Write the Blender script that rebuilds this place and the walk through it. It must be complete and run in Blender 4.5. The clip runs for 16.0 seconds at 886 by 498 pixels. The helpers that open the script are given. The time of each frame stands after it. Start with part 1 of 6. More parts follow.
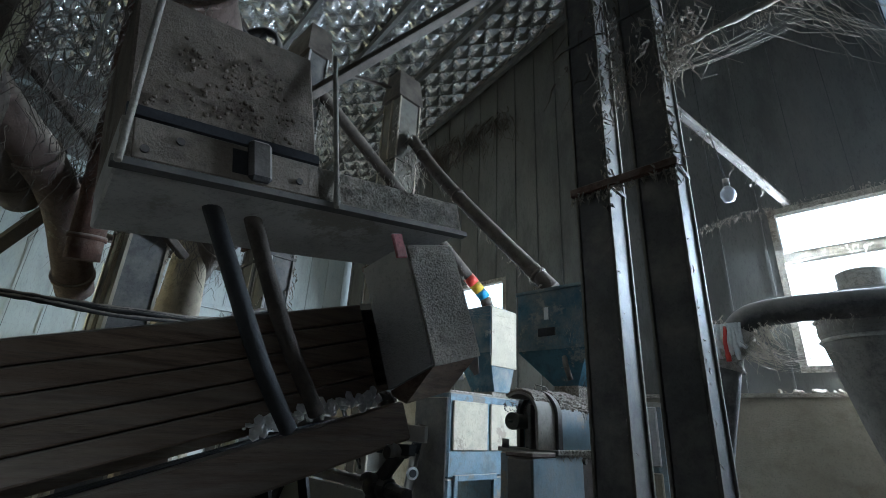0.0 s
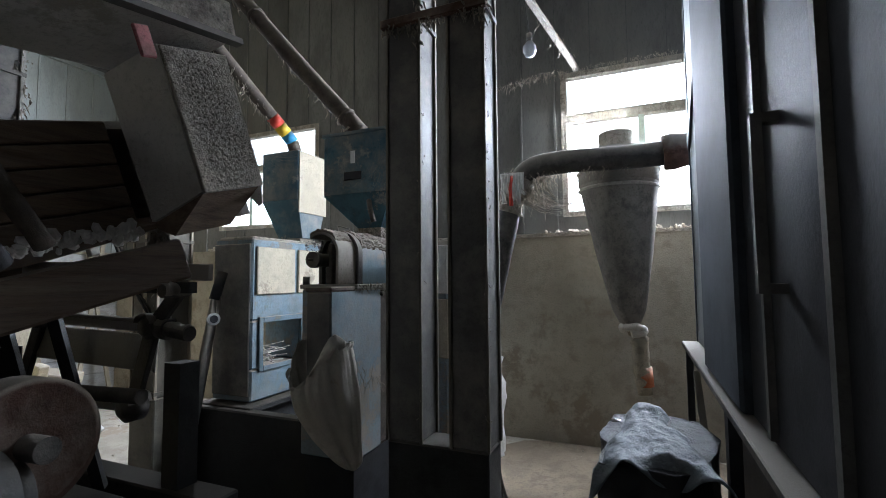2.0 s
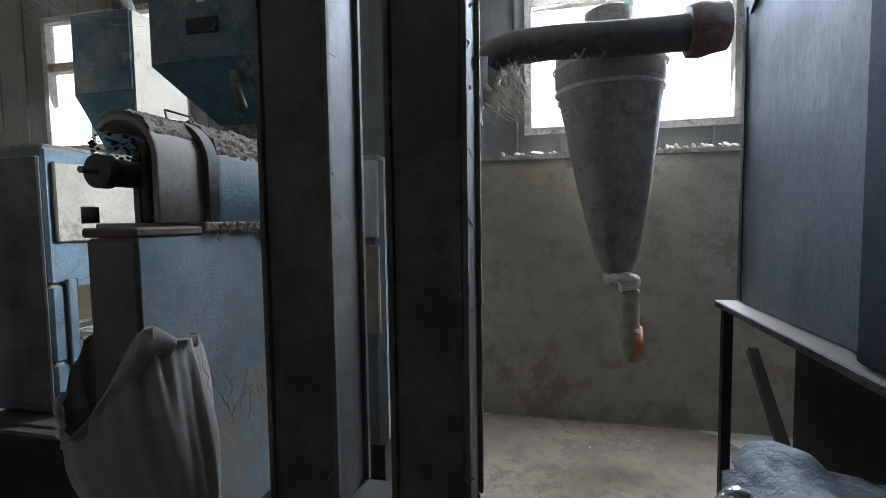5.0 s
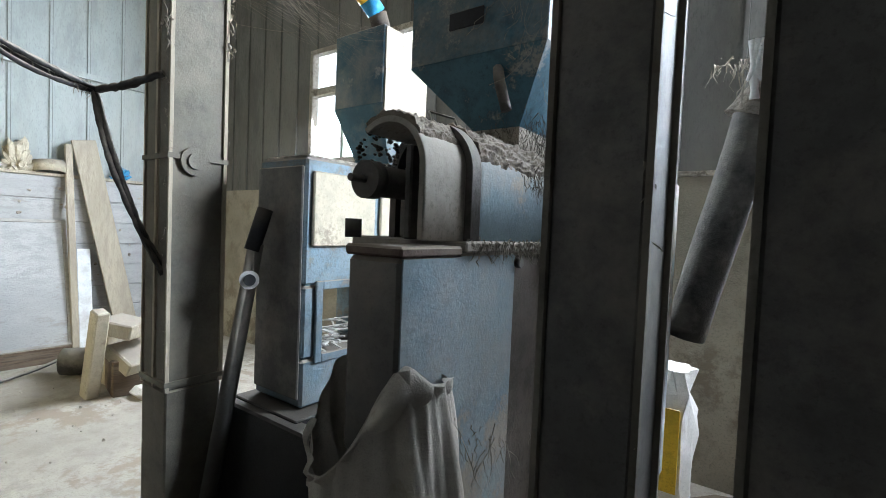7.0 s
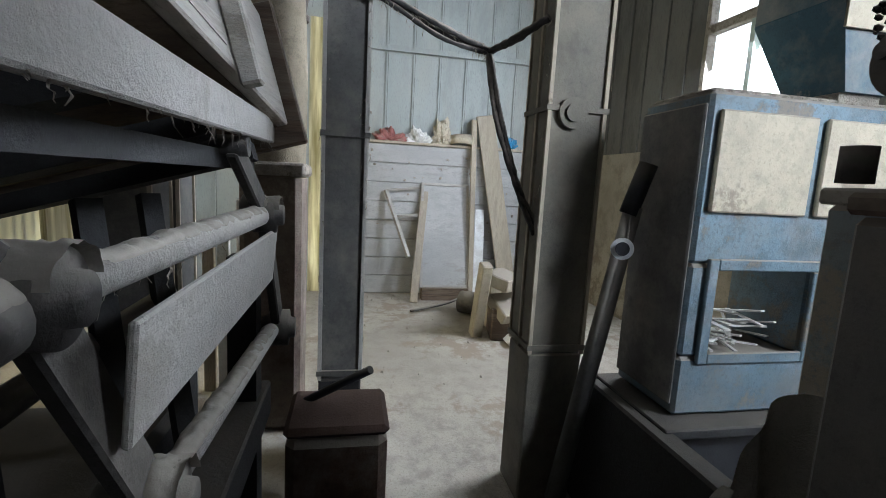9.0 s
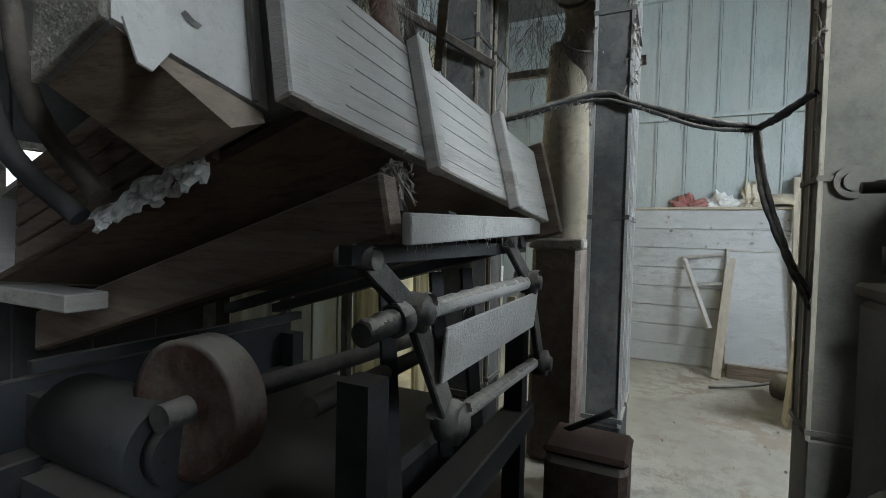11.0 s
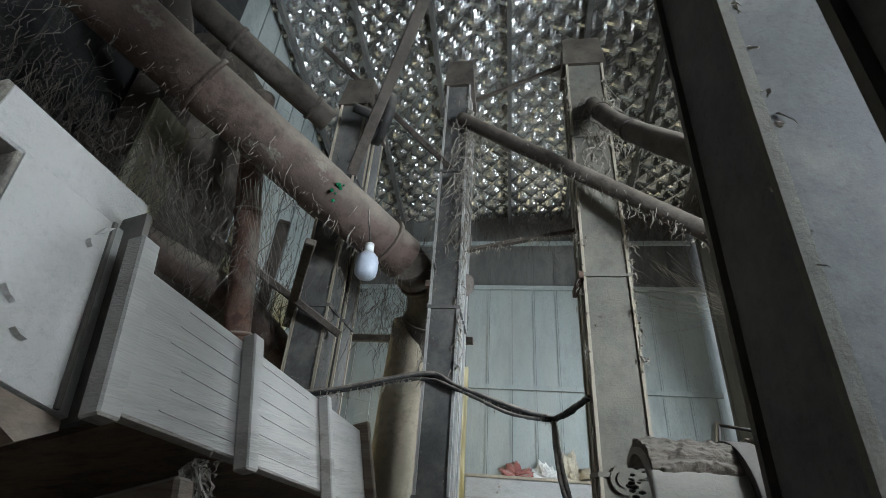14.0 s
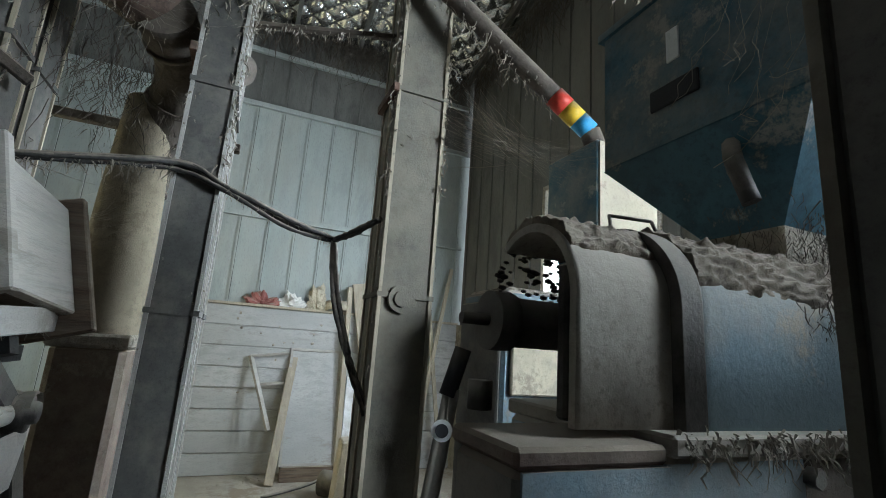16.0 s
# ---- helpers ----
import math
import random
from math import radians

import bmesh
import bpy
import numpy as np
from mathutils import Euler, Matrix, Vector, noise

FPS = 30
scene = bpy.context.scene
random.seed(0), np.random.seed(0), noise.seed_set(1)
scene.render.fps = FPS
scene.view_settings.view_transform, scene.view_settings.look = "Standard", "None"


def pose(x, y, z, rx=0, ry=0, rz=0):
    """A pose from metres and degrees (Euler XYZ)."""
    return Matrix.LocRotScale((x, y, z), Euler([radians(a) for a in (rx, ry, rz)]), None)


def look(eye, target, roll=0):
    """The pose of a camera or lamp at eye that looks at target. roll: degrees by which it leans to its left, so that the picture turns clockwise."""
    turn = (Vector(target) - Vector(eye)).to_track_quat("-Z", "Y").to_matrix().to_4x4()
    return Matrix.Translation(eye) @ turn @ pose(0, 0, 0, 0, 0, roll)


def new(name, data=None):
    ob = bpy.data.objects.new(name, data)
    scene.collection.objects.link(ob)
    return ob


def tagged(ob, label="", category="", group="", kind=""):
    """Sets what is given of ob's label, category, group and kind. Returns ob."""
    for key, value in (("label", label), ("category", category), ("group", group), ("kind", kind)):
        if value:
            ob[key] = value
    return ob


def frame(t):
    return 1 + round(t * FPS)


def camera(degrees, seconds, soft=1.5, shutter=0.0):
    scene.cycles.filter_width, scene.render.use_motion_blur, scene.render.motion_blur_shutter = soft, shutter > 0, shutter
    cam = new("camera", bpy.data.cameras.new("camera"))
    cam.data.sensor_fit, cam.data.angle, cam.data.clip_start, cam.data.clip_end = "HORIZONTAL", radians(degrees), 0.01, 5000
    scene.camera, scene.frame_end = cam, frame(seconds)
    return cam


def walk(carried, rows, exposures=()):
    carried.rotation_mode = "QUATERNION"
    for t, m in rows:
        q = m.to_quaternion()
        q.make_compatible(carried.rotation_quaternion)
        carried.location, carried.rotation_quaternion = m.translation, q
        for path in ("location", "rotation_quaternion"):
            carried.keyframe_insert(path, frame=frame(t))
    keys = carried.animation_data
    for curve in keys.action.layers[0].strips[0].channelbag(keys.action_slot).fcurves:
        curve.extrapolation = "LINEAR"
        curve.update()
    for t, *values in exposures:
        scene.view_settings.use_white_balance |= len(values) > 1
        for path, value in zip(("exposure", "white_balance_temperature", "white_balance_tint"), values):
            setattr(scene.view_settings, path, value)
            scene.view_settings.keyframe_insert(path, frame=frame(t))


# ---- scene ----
cam = camera(87.1, 16.0, soft=0.8)
PATH = [
    (0, (0.015, 0.111, 1.516), (-1.311, 1.429, 2.227), 2.9),
    (0.5, (0.043, 0.147, 1.496), (-1.051, 1.697, 2.131), 2.3),
    (1, (0.069, 0.171, 1.473), (-0.83, 1.875, 2.01), 1.5),
    (1.5, (0.066, 0.194, 1.456), (-0.73, 1.996, 1.803), 0.5),
    (2, (0.052, 0.217, 1.453), (-0.723, 2.056, 1.585), -0.5),
    (2.5, (0.044, 0.273, 1.407), (-0.713, 2.125, 1.401), -1.0),
    (3, (0.0, 0.371, 1.371), (-0.697, 2.244, 1.288), -0.9),
    (3.5, (-0.157, 0.546, 1.367), (-0.719, 2.464, 1.29), -2.2),
    (4, (-0.28, 0.755, 1.35), (-0.782, 2.687, 1.226), -2.2),
    (4.2, (-0.31, 0.867, 1.366), (-0.832, 2.792, 1.22), -1.5),
    (6.3, (-0.584, 1.373, 1.464), (-0.923, 3.344, 1.418), 0.1),
    (6.5, (-0.638, 1.385, 1.465), (-1.261, 3.286, 1.44), 2.1),
    (7, (-0.718, 1.386, 1.458), (-1.896, 3.001, 1.377), 2.4),
    (7.5, (-0.797, 1.362, 1.467), (-2.111, 2.867, 1.383), 2.3),
    (8, (-0.871, 1.385, 1.443), (-2.251, 2.823, 1.274), 1.5),
    (8.5, (-0.967, 1.492, 1.427), (-2.668, 2.522, 1.21), 1.6),
    (9, (-1.05, 1.545, 1.412), (-2.991, 1.936, 1.129), 3.1),
    (9.5, (-1.039, 1.556, 1.42), (-3.017, 1.427, 1.156), 2.0),
    (9.7, (-0.961, 1.598, 1.411), (-2.913, 1.255, 1.139), 2.2),
    (11.8, (-0.5, 1.839, 1.514), (-2.23, 0.839, 1.599), 0.9),
    (12, (-0.482, 1.853, 1.516), (-2.211, 0.869, 1.724), 0.6),
    (12.5, (-0.451, 1.877, 1.541), (-2.166, 0.975, 2.037), 1.1),
    (13, (-0.445, 1.897, 1.565), (-2.132, 1.119, 2.307), 1.1),
    (13.5, (-0.457, 1.897, 1.58), (-2.142, 1.323, 2.492), 1.9),
    (14, (-0.434, 1.9, 1.593), (-2.178, 1.617, 2.53), 4.3),
    (14.5, (-0.527, 1.858, 1.589), (-2.309, 1.937, 2.494), 4.0),
    (15, (-0.569, 1.781, 1.59), (-2.352, 2.157, 2.415), 3.3),
    (15.5, (-0.659, 1.742, 1.549), (-2.428, 2.366, 2.242), 4.0),
    (16, (-0.865, 1.762, 1.515), (-2.669, 2.519, 1.931), 4.1),
]
EXPOSURES = [(0.0, 0.05, 5250, 6), (1.0, 0.08, 5600, 10), (2.0, 0.15, 5800, 13), (3.0, 0.15, 5750, 13), (4.0, 0.05, 5500, 12), (6.5, 0.3, 5500, 13), (7.0, 0.75, 5800, 10), (7.5, 0.7, 5650, 9), (8.5, 0.35, 5700, 10),
             (9.2, -0.1, 5850, 13), (9.7, -0.3, 5850, 12), (12.0, -0.1, 5750, 4), (13.5, -0.12, 5850, 8), (15.5, -0.15, 5800, 6), (16.0, -0.1, 5800, 5)]
walk(cam, [(t, look(eye, target, roll)) for t, eye, target, roll in PATH], EXPOSURES)

# ---- light ----
world = bpy.data.worlds.new("sky")
scene.world = world
world.use_nodes = True
_n, _l = world.node_tree.nodes, world.node_tree.links
_bg = _n["Background"]
_sky = _n.new("ShaderNodeTexSky")
_sky.sky_type = 'NISHITA'
_sky.sun_disc = False
_sky.sun_elevation = radians(42)
_sky.sun_rotation = radians(-60)
_bg.inputs["Strength"].default_value = 0.12
_l.new(_sky.outputs[0], _bg.inputs[0])


def lamp_area(name, size, place, target, watts, colour):
    d = bpy.data.lights.new(name, 'AREA')
    d.shape, d.size, d.size_y, d.energy, d.color = 'RECTANGLE', size[0], size[1], watts, colour
    ob = new(name, d)
    ob.matrix_world = look(place, target)
    return ob


def lamp_sun(name, direction, strength, angle, colour):
    d = bpy.data.lights.new(name, 'SUN')
    d.energy, d.angle, d.color = strength, radians(angle), colour
    ob = new(name, d)
    ob.matrix_world = look((0, 0, 20), Vector((0, 0, 20)) + Vector(direction))
    return ob


SKYLIGHT = (0.92, 0.97, 1.0)
lamp_area("window_light", (1.3, 1.25), (0.1, 4.585, 2.68), (-0.6, 0, 1.2), 330, SKYLIGHT)
lamp_area("window_light", (1.45, 1.1), (-4.12, 4.585, 2.68), (-3.9, 0, 0.9), 150, SKYLIGHT)
lamp_area("doorway_light", (1.4, 2.8), (-4.95, -0.74, 1.5), (-4.4, 2, 1.4), 30, (1.0, 0.86, 0.50))
# added fill from the unseen east end, brightens the separator's near faces
lamp_area("east_fill_light", (0.8, 1.9), (2.5, -0.3, 1.1), (-1.2, 0.5, 1.6), 8, (1.0, 0.97, 0.92))
lamp_sun("sun", (0.75, -0.35, -0.75), 1.0, 14, (1.0, 0.96, 0.9))


# ---- materials ----
def material(name, colour, rough=0.7, metal=0.0, dust=0.0, vary=0.25, grain=18.0, bump=0.25, stretch=(1, 1, 1),
             second=None, patch=0.0, dust_colour=(0.30, 0.26, 0.21), emit=0.0, coat=0.0, fine=90.0):
    m = bpy.data.materials.new(name)
    m.use_nodes = True
    nt = m.node_tree
    n, l = nt.nodes, nt.links
    b = n["Principled BSDF"]
    co = n.new("ShaderNodeTexCoord")
    mp = n.new("ShaderNodeMapping")
    mp.inputs["Scale"].default_value = stretch
    l.new(co.outputs["Object"], mp.inputs["Vector"])

    def noise_tex(scale, detail, rough_=0.6):
        t = n.new("ShaderNodeTexNoise")
        t.inputs["Scale"].default_value, t.inputs["Detail"].default_value = scale, detail
        t.inputs["Roughness"].default_value = rough_
        l.new(mp.outputs[0], t.inputs["Vector"])
        return t

    def ramp(src, lo, hi, a=(0, 0, 0, 1), z=(1, 1, 1, 1)):
        r = n.new("ShaderNodeValToRGB")
        r.color_ramp.elements[0].position, r.color_ramp.elements[1].position = lo, hi
        r.color_ramp.elements[0].color, r.color_ramp.elements[1].color = a, z
        l.new(src, r.inputs[0])
        return r

    def mix(fac, a, c):
        x = n.new("ShaderNodeMix")
        x.data_type = 'RGBA'
        if isinstance(fac, float):
            x.inputs[0].default_value = fac
        else:
            l.new(fac, x.inputs[0])
        for sock, v in ((x.inputs[6], a), (x.inputs[7], c)):
            if isinstance(v, tuple):
                sock.default_value = (*v, 1) if len(v) == 3 else v
            else:
                l.new(v, sock)
        return x.outputs[2]

    big, small = noise_tex(grain * 0.12, 5), noise_tex(grain, 8, 0.7)
    dark = tuple(c * (1 - vary) for c in colour)
    light = tuple(min(1, c * (1 + vary)) for c in colour)
    base = mix(ramp(big.outputs[0], 0.35, 0.68).outputs[0], dark, light)
    base = mix(ramp(small.outputs[0], 0.47, 0.62).outputs[0], base, tuple(c * (1 - 1.25 * vary) for c in colour))
    if second is not None:
        sp = noise_tex(grain * 0.25, 9, 0.75)
        base = mix(ramp(sp.outputs[0], 0.62 - patch * 0.25, 0.66 - patch * 0.2).outputs[0], base, second)
    speck = noise_tex(fine * 0.8, 4, 0.8)
    base = mix(ramp(speck.outputs[0], 0.52, 0.66, (0, 0, 0, 1), (0.75, 0.75, 0.75, 1)).outputs[0], base, tuple(c * (1 - 1.1 * vary) * 0.8 for c in colour))
    if dust > 0:
        geo = n.new("ShaderNodeNewGeometry")
        sep = n.new("ShaderNodeSeparateXYZ")
        l.new(geo.outputs["Normal"], sep.inputs[0])
        up = n.new("ShaderNodeMath")
        up.operation = 'MULTIPLY_ADD'
        l.new(sep.outputs[2], up.inputs[0])
        up.inputs[1].default_value, up.inputs[2].default_value = 0.55, dust - 0.35
        add = n.new("ShaderNodeMath")
        add.operation = 'ADD'
        l.new(up.outputs[0], add.inputs[0])
        dn = noise_tex(grain * 0.4, 7, 0.7)
        l.new(dn.outputs[0], add.inputs[1])
        amount = ramp(add.outputs[0], 0.35, 0.85)
        base = mix(amount.outputs[0], base, dust_colour)
        rr = n.new("ShaderNodeMapRange")
        rr.inputs["To Min"].default_value, rr.inputs["To Max"].default_value = rough, 0.95
        l.new(amount.outputs[0], rr.inputs["Value"])
        l.new(rr.outputs[0], b.inputs["Roughness"])
        if metal > 0:
            mr = n.new("ShaderNodeMapRange")
            mr.inputs["To Min"].default_value, mr.inputs["To Max"].default_value = metal, 0.0
            l.new(amount.outputs[0], mr.inputs["Value"])
            l.new(mr.outputs[0], b.inputs["Metallic"])
    else:
        b.inputs["Roughness"].default_value = rough
        b.inputs["Metallic"].default_value = metal
    l.new(base, b.inputs["Base Color"])
    b.inputs["Specular IOR Level"].default_value = 0.35
    if coat:
        b.inputs["Coat Weight"].default_value = coat
    if bump:
        f = noise_tex(fine, 6, 0.7)
        sm = n.new("ShaderNodeMath")
        sm.operation = 'ADD'
        l.new(f.outputs[0], sm.inputs[0])
        l.new(small.outputs[0], sm.inputs[1])
        bp = n.new("ShaderNodeBump")
        bp.inputs["Strength"].default_value, bp.inputs["Distance"].default_value = bump, 0.012
        l.new(sm.outputs[0], bp.inputs["Height"])
        l.new(bp.outputs[0], b.inputs["Normal"])
    if emit:
        b.inputs["Emission Color"].default_value = (*colour, 1)
        b.inputs["Emission Strength"].default_value = emit
    return m


# near-black steel with dark dust: carries the shade under and inside the machines
M_SOOT_SHADE = material("sooty_shaded_steel", (0.03, 0.03, 0.03), 0.65, vary=0.3, grain=8, bump=0.25, dust=0.1, dust_colour=(0.10, 0.088, 0.072))
M_CONE = material("grey_dusty_zinc", (0.19, 0.17, 0.14), 0.75, metal=0.0, dust=0.3, vary=0.3, grain=9, bump=0.3, dust_colour=(0.24, 0.22, 0.18))
# sheet metal coloured near black: the gloom behind the separator is in the colour
M_SHEET_SHADED = material("shade_darkened_sheet", (0.06, 0.058, 0.055), 0.85, vary=0.3, grain=4, bump=0.15, dust=0.1)
M_DRAB = material("drab_dusty_plate", (0.23, 0.19, 0.145), 0.85, vary=0.35, grain=9, bump=0.6, second=(0.12, 0.095, 0.07), patch=0.3, dust=0.25)
M_SLATE = material("slate_grey_paint", (0.17, 0.165, 0.155), 0.6, vary=0.25, grain=9, bump=0.2, dust=0.3, dust_colour=(0.30, 0.26, 0.21))
M_SEAM = material("dirt_filled_seam", (0.12, 0.12, 0.11), 0.9, vary=0.2, bump=0.1)
DUST = (0.36, 0.32, 0.265)
M_CONCRETE = material("dusty_concrete", (0.41, 0.365, 0.30), 0.9, vary=0.2, grain=7, bump=0.4, second=(0.30, 0.245, 0.185), patch=0.3)
M_PLASTER = material("dirty_plaster", (0.36, 0.32, 0.25), 0.95, vary=0.22, grain=6, bump=0.3, second=(0.25, 0.21, 0.155), patch=0.25)
M_BOARD = material("whitewashed_boards", (0.46, 0.455, 0.44), 0.9, vary=0.12, grain=12, bump=0.3, stretch=(1, 0.5, 1.4), second=(0.36, 0.34, 0.31), patch=0.15)
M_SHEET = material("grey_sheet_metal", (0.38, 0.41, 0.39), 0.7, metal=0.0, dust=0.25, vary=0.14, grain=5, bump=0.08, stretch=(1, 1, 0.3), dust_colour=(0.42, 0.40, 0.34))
# darker tone of the grey sheet: window wall, west wall top, east end
M_SHEET_DARK = material("dark_sheet_metal", (0.17, 0.165, 0.15), 0.8, dust=0.2, vary=0.25, grain=4, bump=0.1, stretch=(1, 1, 0.3), dust_colour=(0.22, 0.2, 0.17))
M_STEEL = material("grey_painted_steel", (0.125, 0.121, 0.112), 0.65, metal=0.0, dust=0.24, vary=0.2, grain=10, bump=0.1, dust_colour=DUST)
M_STEEL_PALE = material("pale_green_painted_steel", (0.148, 0.14, 0.115), 0.75, dust=0.36, vary=0.25, grain=10, bump=0.3, second=(0.11, 0.095, 0.075), patch=0.2, dust_colour=(0.25, 0.222, 0.172))
M_BLUEGREY = material("blue_grey_steel_panel", (0.04, 0.048, 0.06), 0.8, metal=0.0, dust=0.1, vary=0.2, grain=4, bump=0.06)
# black steel; its dust is darkened as well, for shaded machine undersides
M_BLACK = material("near_black_steel", (0.03, 0.031, 0.035), 0.65, metal=0.0, dust=0.1, vary=0.3, grain=7, bump=0.15, dust_colour=(0.12, 0.105, 0.085))
M_IRON = material("dark_dusty_iron", (0.07, 0.065, 0.06), 0.6, metal=0.3, dust=0.33, vary=0.3, grain=14, bump=0.3, dust_colour=(0.27, 0.245, 0.21))
M_RUST = material("rusty_steel", (0.12, 0.065, 0.045), 0.85, metal=0.1, dust=0.3, vary=0.35, grain=16, bump=0.4)
M_BLUE = material("blue_machine_paint", (0.05, 0.125, 0.17), 0.5, dust=0.32, vary=0.25, grain=12, bump=0.15, second=(0.26, 0.27, 0.25), patch=0.12, dust_colour=DUST)
M_BLUE_PALE = material("pale_blue_machine_paint", (0.23, 0.315, 0.365), 0.6, dust=0.36, vary=0.22, grain=10, bump=0.3, second=(0.34, 0.30, 0.24), patch=0.45, dust_colour=DUST)
M_CREAM = material("cream_painted_panel", (0.52, 0.46, 0.34), 0.7, dust=0.2, vary=0.15, grain=12, bump=0.2, second=(0.30, 0.25, 0.19), patch=0.1)
M_DUSTY = material("thick_bran_dust", (0.47, 0.42, 0.345), 0.98, vary=0.3, grain=30, bump=1.0, fine=120, second=(0.23, 0.2, 0.16), patch=0.2)
M_GALV = material("dusty_galvanised_sheet", (0.52, 0.50, 0.465), 0.65, metal=0.05, dust=0.42, vary=0.16, grain=9, bump=0.6, second=(0.34, 0.31, 0.26), patch=0.22, dust_colour=(0.50, 0.475, 0.43))
M_GREYWOOD = material("grey_weathered_wood", (0.42, 0.385, 0.335), 0.9, dust=0.35, vary=0.22, grain=14, second=(0.27, 0.235, 0.19), patch=0.2, bump=0.35, stretch=(0.2, 1, 2.5), dust_colour=(0.47, 0.45, 0.41))
M_WOOD = material("brown_wood", (0.155, 0.11, 0.076), 0.75, dust=0.22, vary=0.3, grain=16, bump=0.3, stretch=(1, 0.2, 3))
M_WOOD_PALE = material("pale_sawn_wood", (0.46, 0.40, 0.30), 0.85, dust=0.2, vary=0.18, grain=16, bump=0.3, stretch=(2, 2, 0.25))
M_PIPE = material("dusty_brown_pipe", (0.10, 0.082, 0.066), 0.8, dust=0.30, vary=0.3, grain=14, bump=0.45, dust_colour=(0.25, 0.21, 0.165))
M_DUCT = material("rust_red_duct", (0.14, 0.098, 0.078), 0.8, dust=0.34, vary=0.35, grain=12, second=(0.22, 0.19, 0.15), patch=0.2, bump=0.35, dust_colour=(0.30, 0.255, 0.2))
M_HOOD = material("dust_greyed_guard_paint", (0.35, 0.32, 0.275), 0.85, dust=0.4, vary=0.25, grain=5, bump=0.2, second=(0.20, 0.175, 0.145), patch=0.25, dust_colour=(0.40, 0.365, 0.31))
M_CLOTH = material("off_white_cotton_sack", (0.60, 0.555, 0.48), 0.95, vary=0.12, grain=30, bump=0.5, fine=260, second=(0.45, 0.40, 0.32), patch=0.15)
M_BURLAP = material("tan_woven_dust_sock", (0.33, 0.28, 0.20), 0.95, vary=0.2, grain=20, bump=0.6, fine=200)
M_PLASTIC = material("black_plastic_sheet", (0.02, 0.022, 0.026), 0.3, vary=0.2, grain=9, bump=0.9, fine=30)
M_WHITE = material("white_plastic", (0.78, 0.79, 0.78), 0.45, vary=0.05, grain=12, bump=0.05, dust=0.12)
M_BULB = material("frosted_bulb", (0.52, 0.56, 0.62), 0.35, vary=0.03, grain=12, bump=0.0, dust=0.08)
M_CABLE = material("black_dusty_cable", (0.045, 0.043, 0.04), 0.8, dust=0.25, vary=0.3, grain=30, bump=0.4)
M_ROPE = material("dusty_rope", (0.40, 0.37, 0.31), 0.95, vary=0.2, grain=60, bump=0.6)
M_REDCLOTH = material("faded_red_cloth", (0.42, 0.16, 0.14), 0.9, vary=0.3, grain=30, bump=0.4, dust=0.25)
M_RED = material("red_tape", (0.55, 0.05, 0.03), 0.5, vary=0.15, grain=20, bump=0.1, dust=0.1)
M_YELLOW = material("yellow_tape", (0.68, 0.45, 0.03), 0.5, vary=0.15, grain=20, bump=0.1, dust=0.1)
M_CYAN = material("blue_tape", (0.06, 0.33, 0.60), 0.5, vary=0.15, grain=20, bump=0.1, dust=0.1)
M_WEBDARK = material("sooty_cobweb", (0.13, 0.112, 0.092), 1.0, vary=0.2, grain=20, bump=0.0)
M_WEB = material("dusty_cobweb", (0.34, 0.305, 0.25), 1.0, vary=0.15, grain=20, bump=0.0)
M_CHROME = material("bright_zinc", (0.75, 0.76, 0.76), 0.25, metal=0.9, vary=0.05, grain=10, bump=0.05)
M_GREENPAINT = material("pale_green_paint", (0.40, 0.47, 0.40), 0.6, vary=0.15, grain=14, bump=0.2, dust=0.25)
M_PAPER = material("white_paper", (0.72, 0.70, 0.66), 0.9, vary=0.1, grain=20, bump=0.2)
M_GRASS = material("sunlit_scrub", (0.16, 0.19, 0.06), 0.9, vary=0.4, grain=4, bump=0.4)


def foil_material():
    m = bpy.data.materials.new("quilted_foil")
    m.use_nodes = True
    nt = m.node_tree
    n, l = nt.nodes, nt.links
    b = n["Principled BSDF"]
    co = n.new("ShaderNodeTexCoord")
    t = n.new("ShaderNodeTexNoise")
    t.inputs["Scale"].default_value, t.inputs["Detail"].default_value = 22, 6
    l.new(co.outputs["Object"], t.inputs["Vector"])
    d = n.new("ShaderNodeTexNoise")
    d.inputs["Scale"].default_value, d.inputs["Detail"].default_value = 0.8, 5
    l.new(co.outputs["Object"], d.inputs["Vector"])
    r = n.new("ShaderNodeValToRGB")
    r.color_ramp.elements[0].position, r.color_ramp.elements[1].position = 0.35, 0.7
    r.color_ramp.elements[0].color, r.color_ramp.elements[1].color = (0.66, 0.66, 0.65, 1), (0.27, 0.26, 0.235, 1)
    l.new(d.outputs[0], r.inputs[0])
    l.new(r.outputs[0], b.inputs["Base Color"])
    b.inputs["Metallic"].default_value, b.inputs["Roughness"].default_value = 0.88, 0.25
    bp = n.new("ShaderNodeBump")
    bp.inputs["Strength"].default_value, bp.inputs["Distance"].default_value = 0.3, 0.008
    l.new(t.outputs[0], bp.inputs["Height"])
    l.new(bp.outputs[0], b.inputs["Normal"])
    return m


def glass_material():
    m = bpy.data.materials.new("dusty_window_glass")
    m.use_nodes = True
    nt = m.node_tree
    n, l = nt.nodes, nt.links
    b = n["Principled BSDF"]
    b.inputs["Base Color"].default_value = (0.95, 0.97, 0.96, 1)
    b.inputs["Transmission Weight"].default_value = 1.0
    b.inputs["Roughness"].default_value = 0.25
    b.inputs["IOR"].default_value = 1.1
    return m


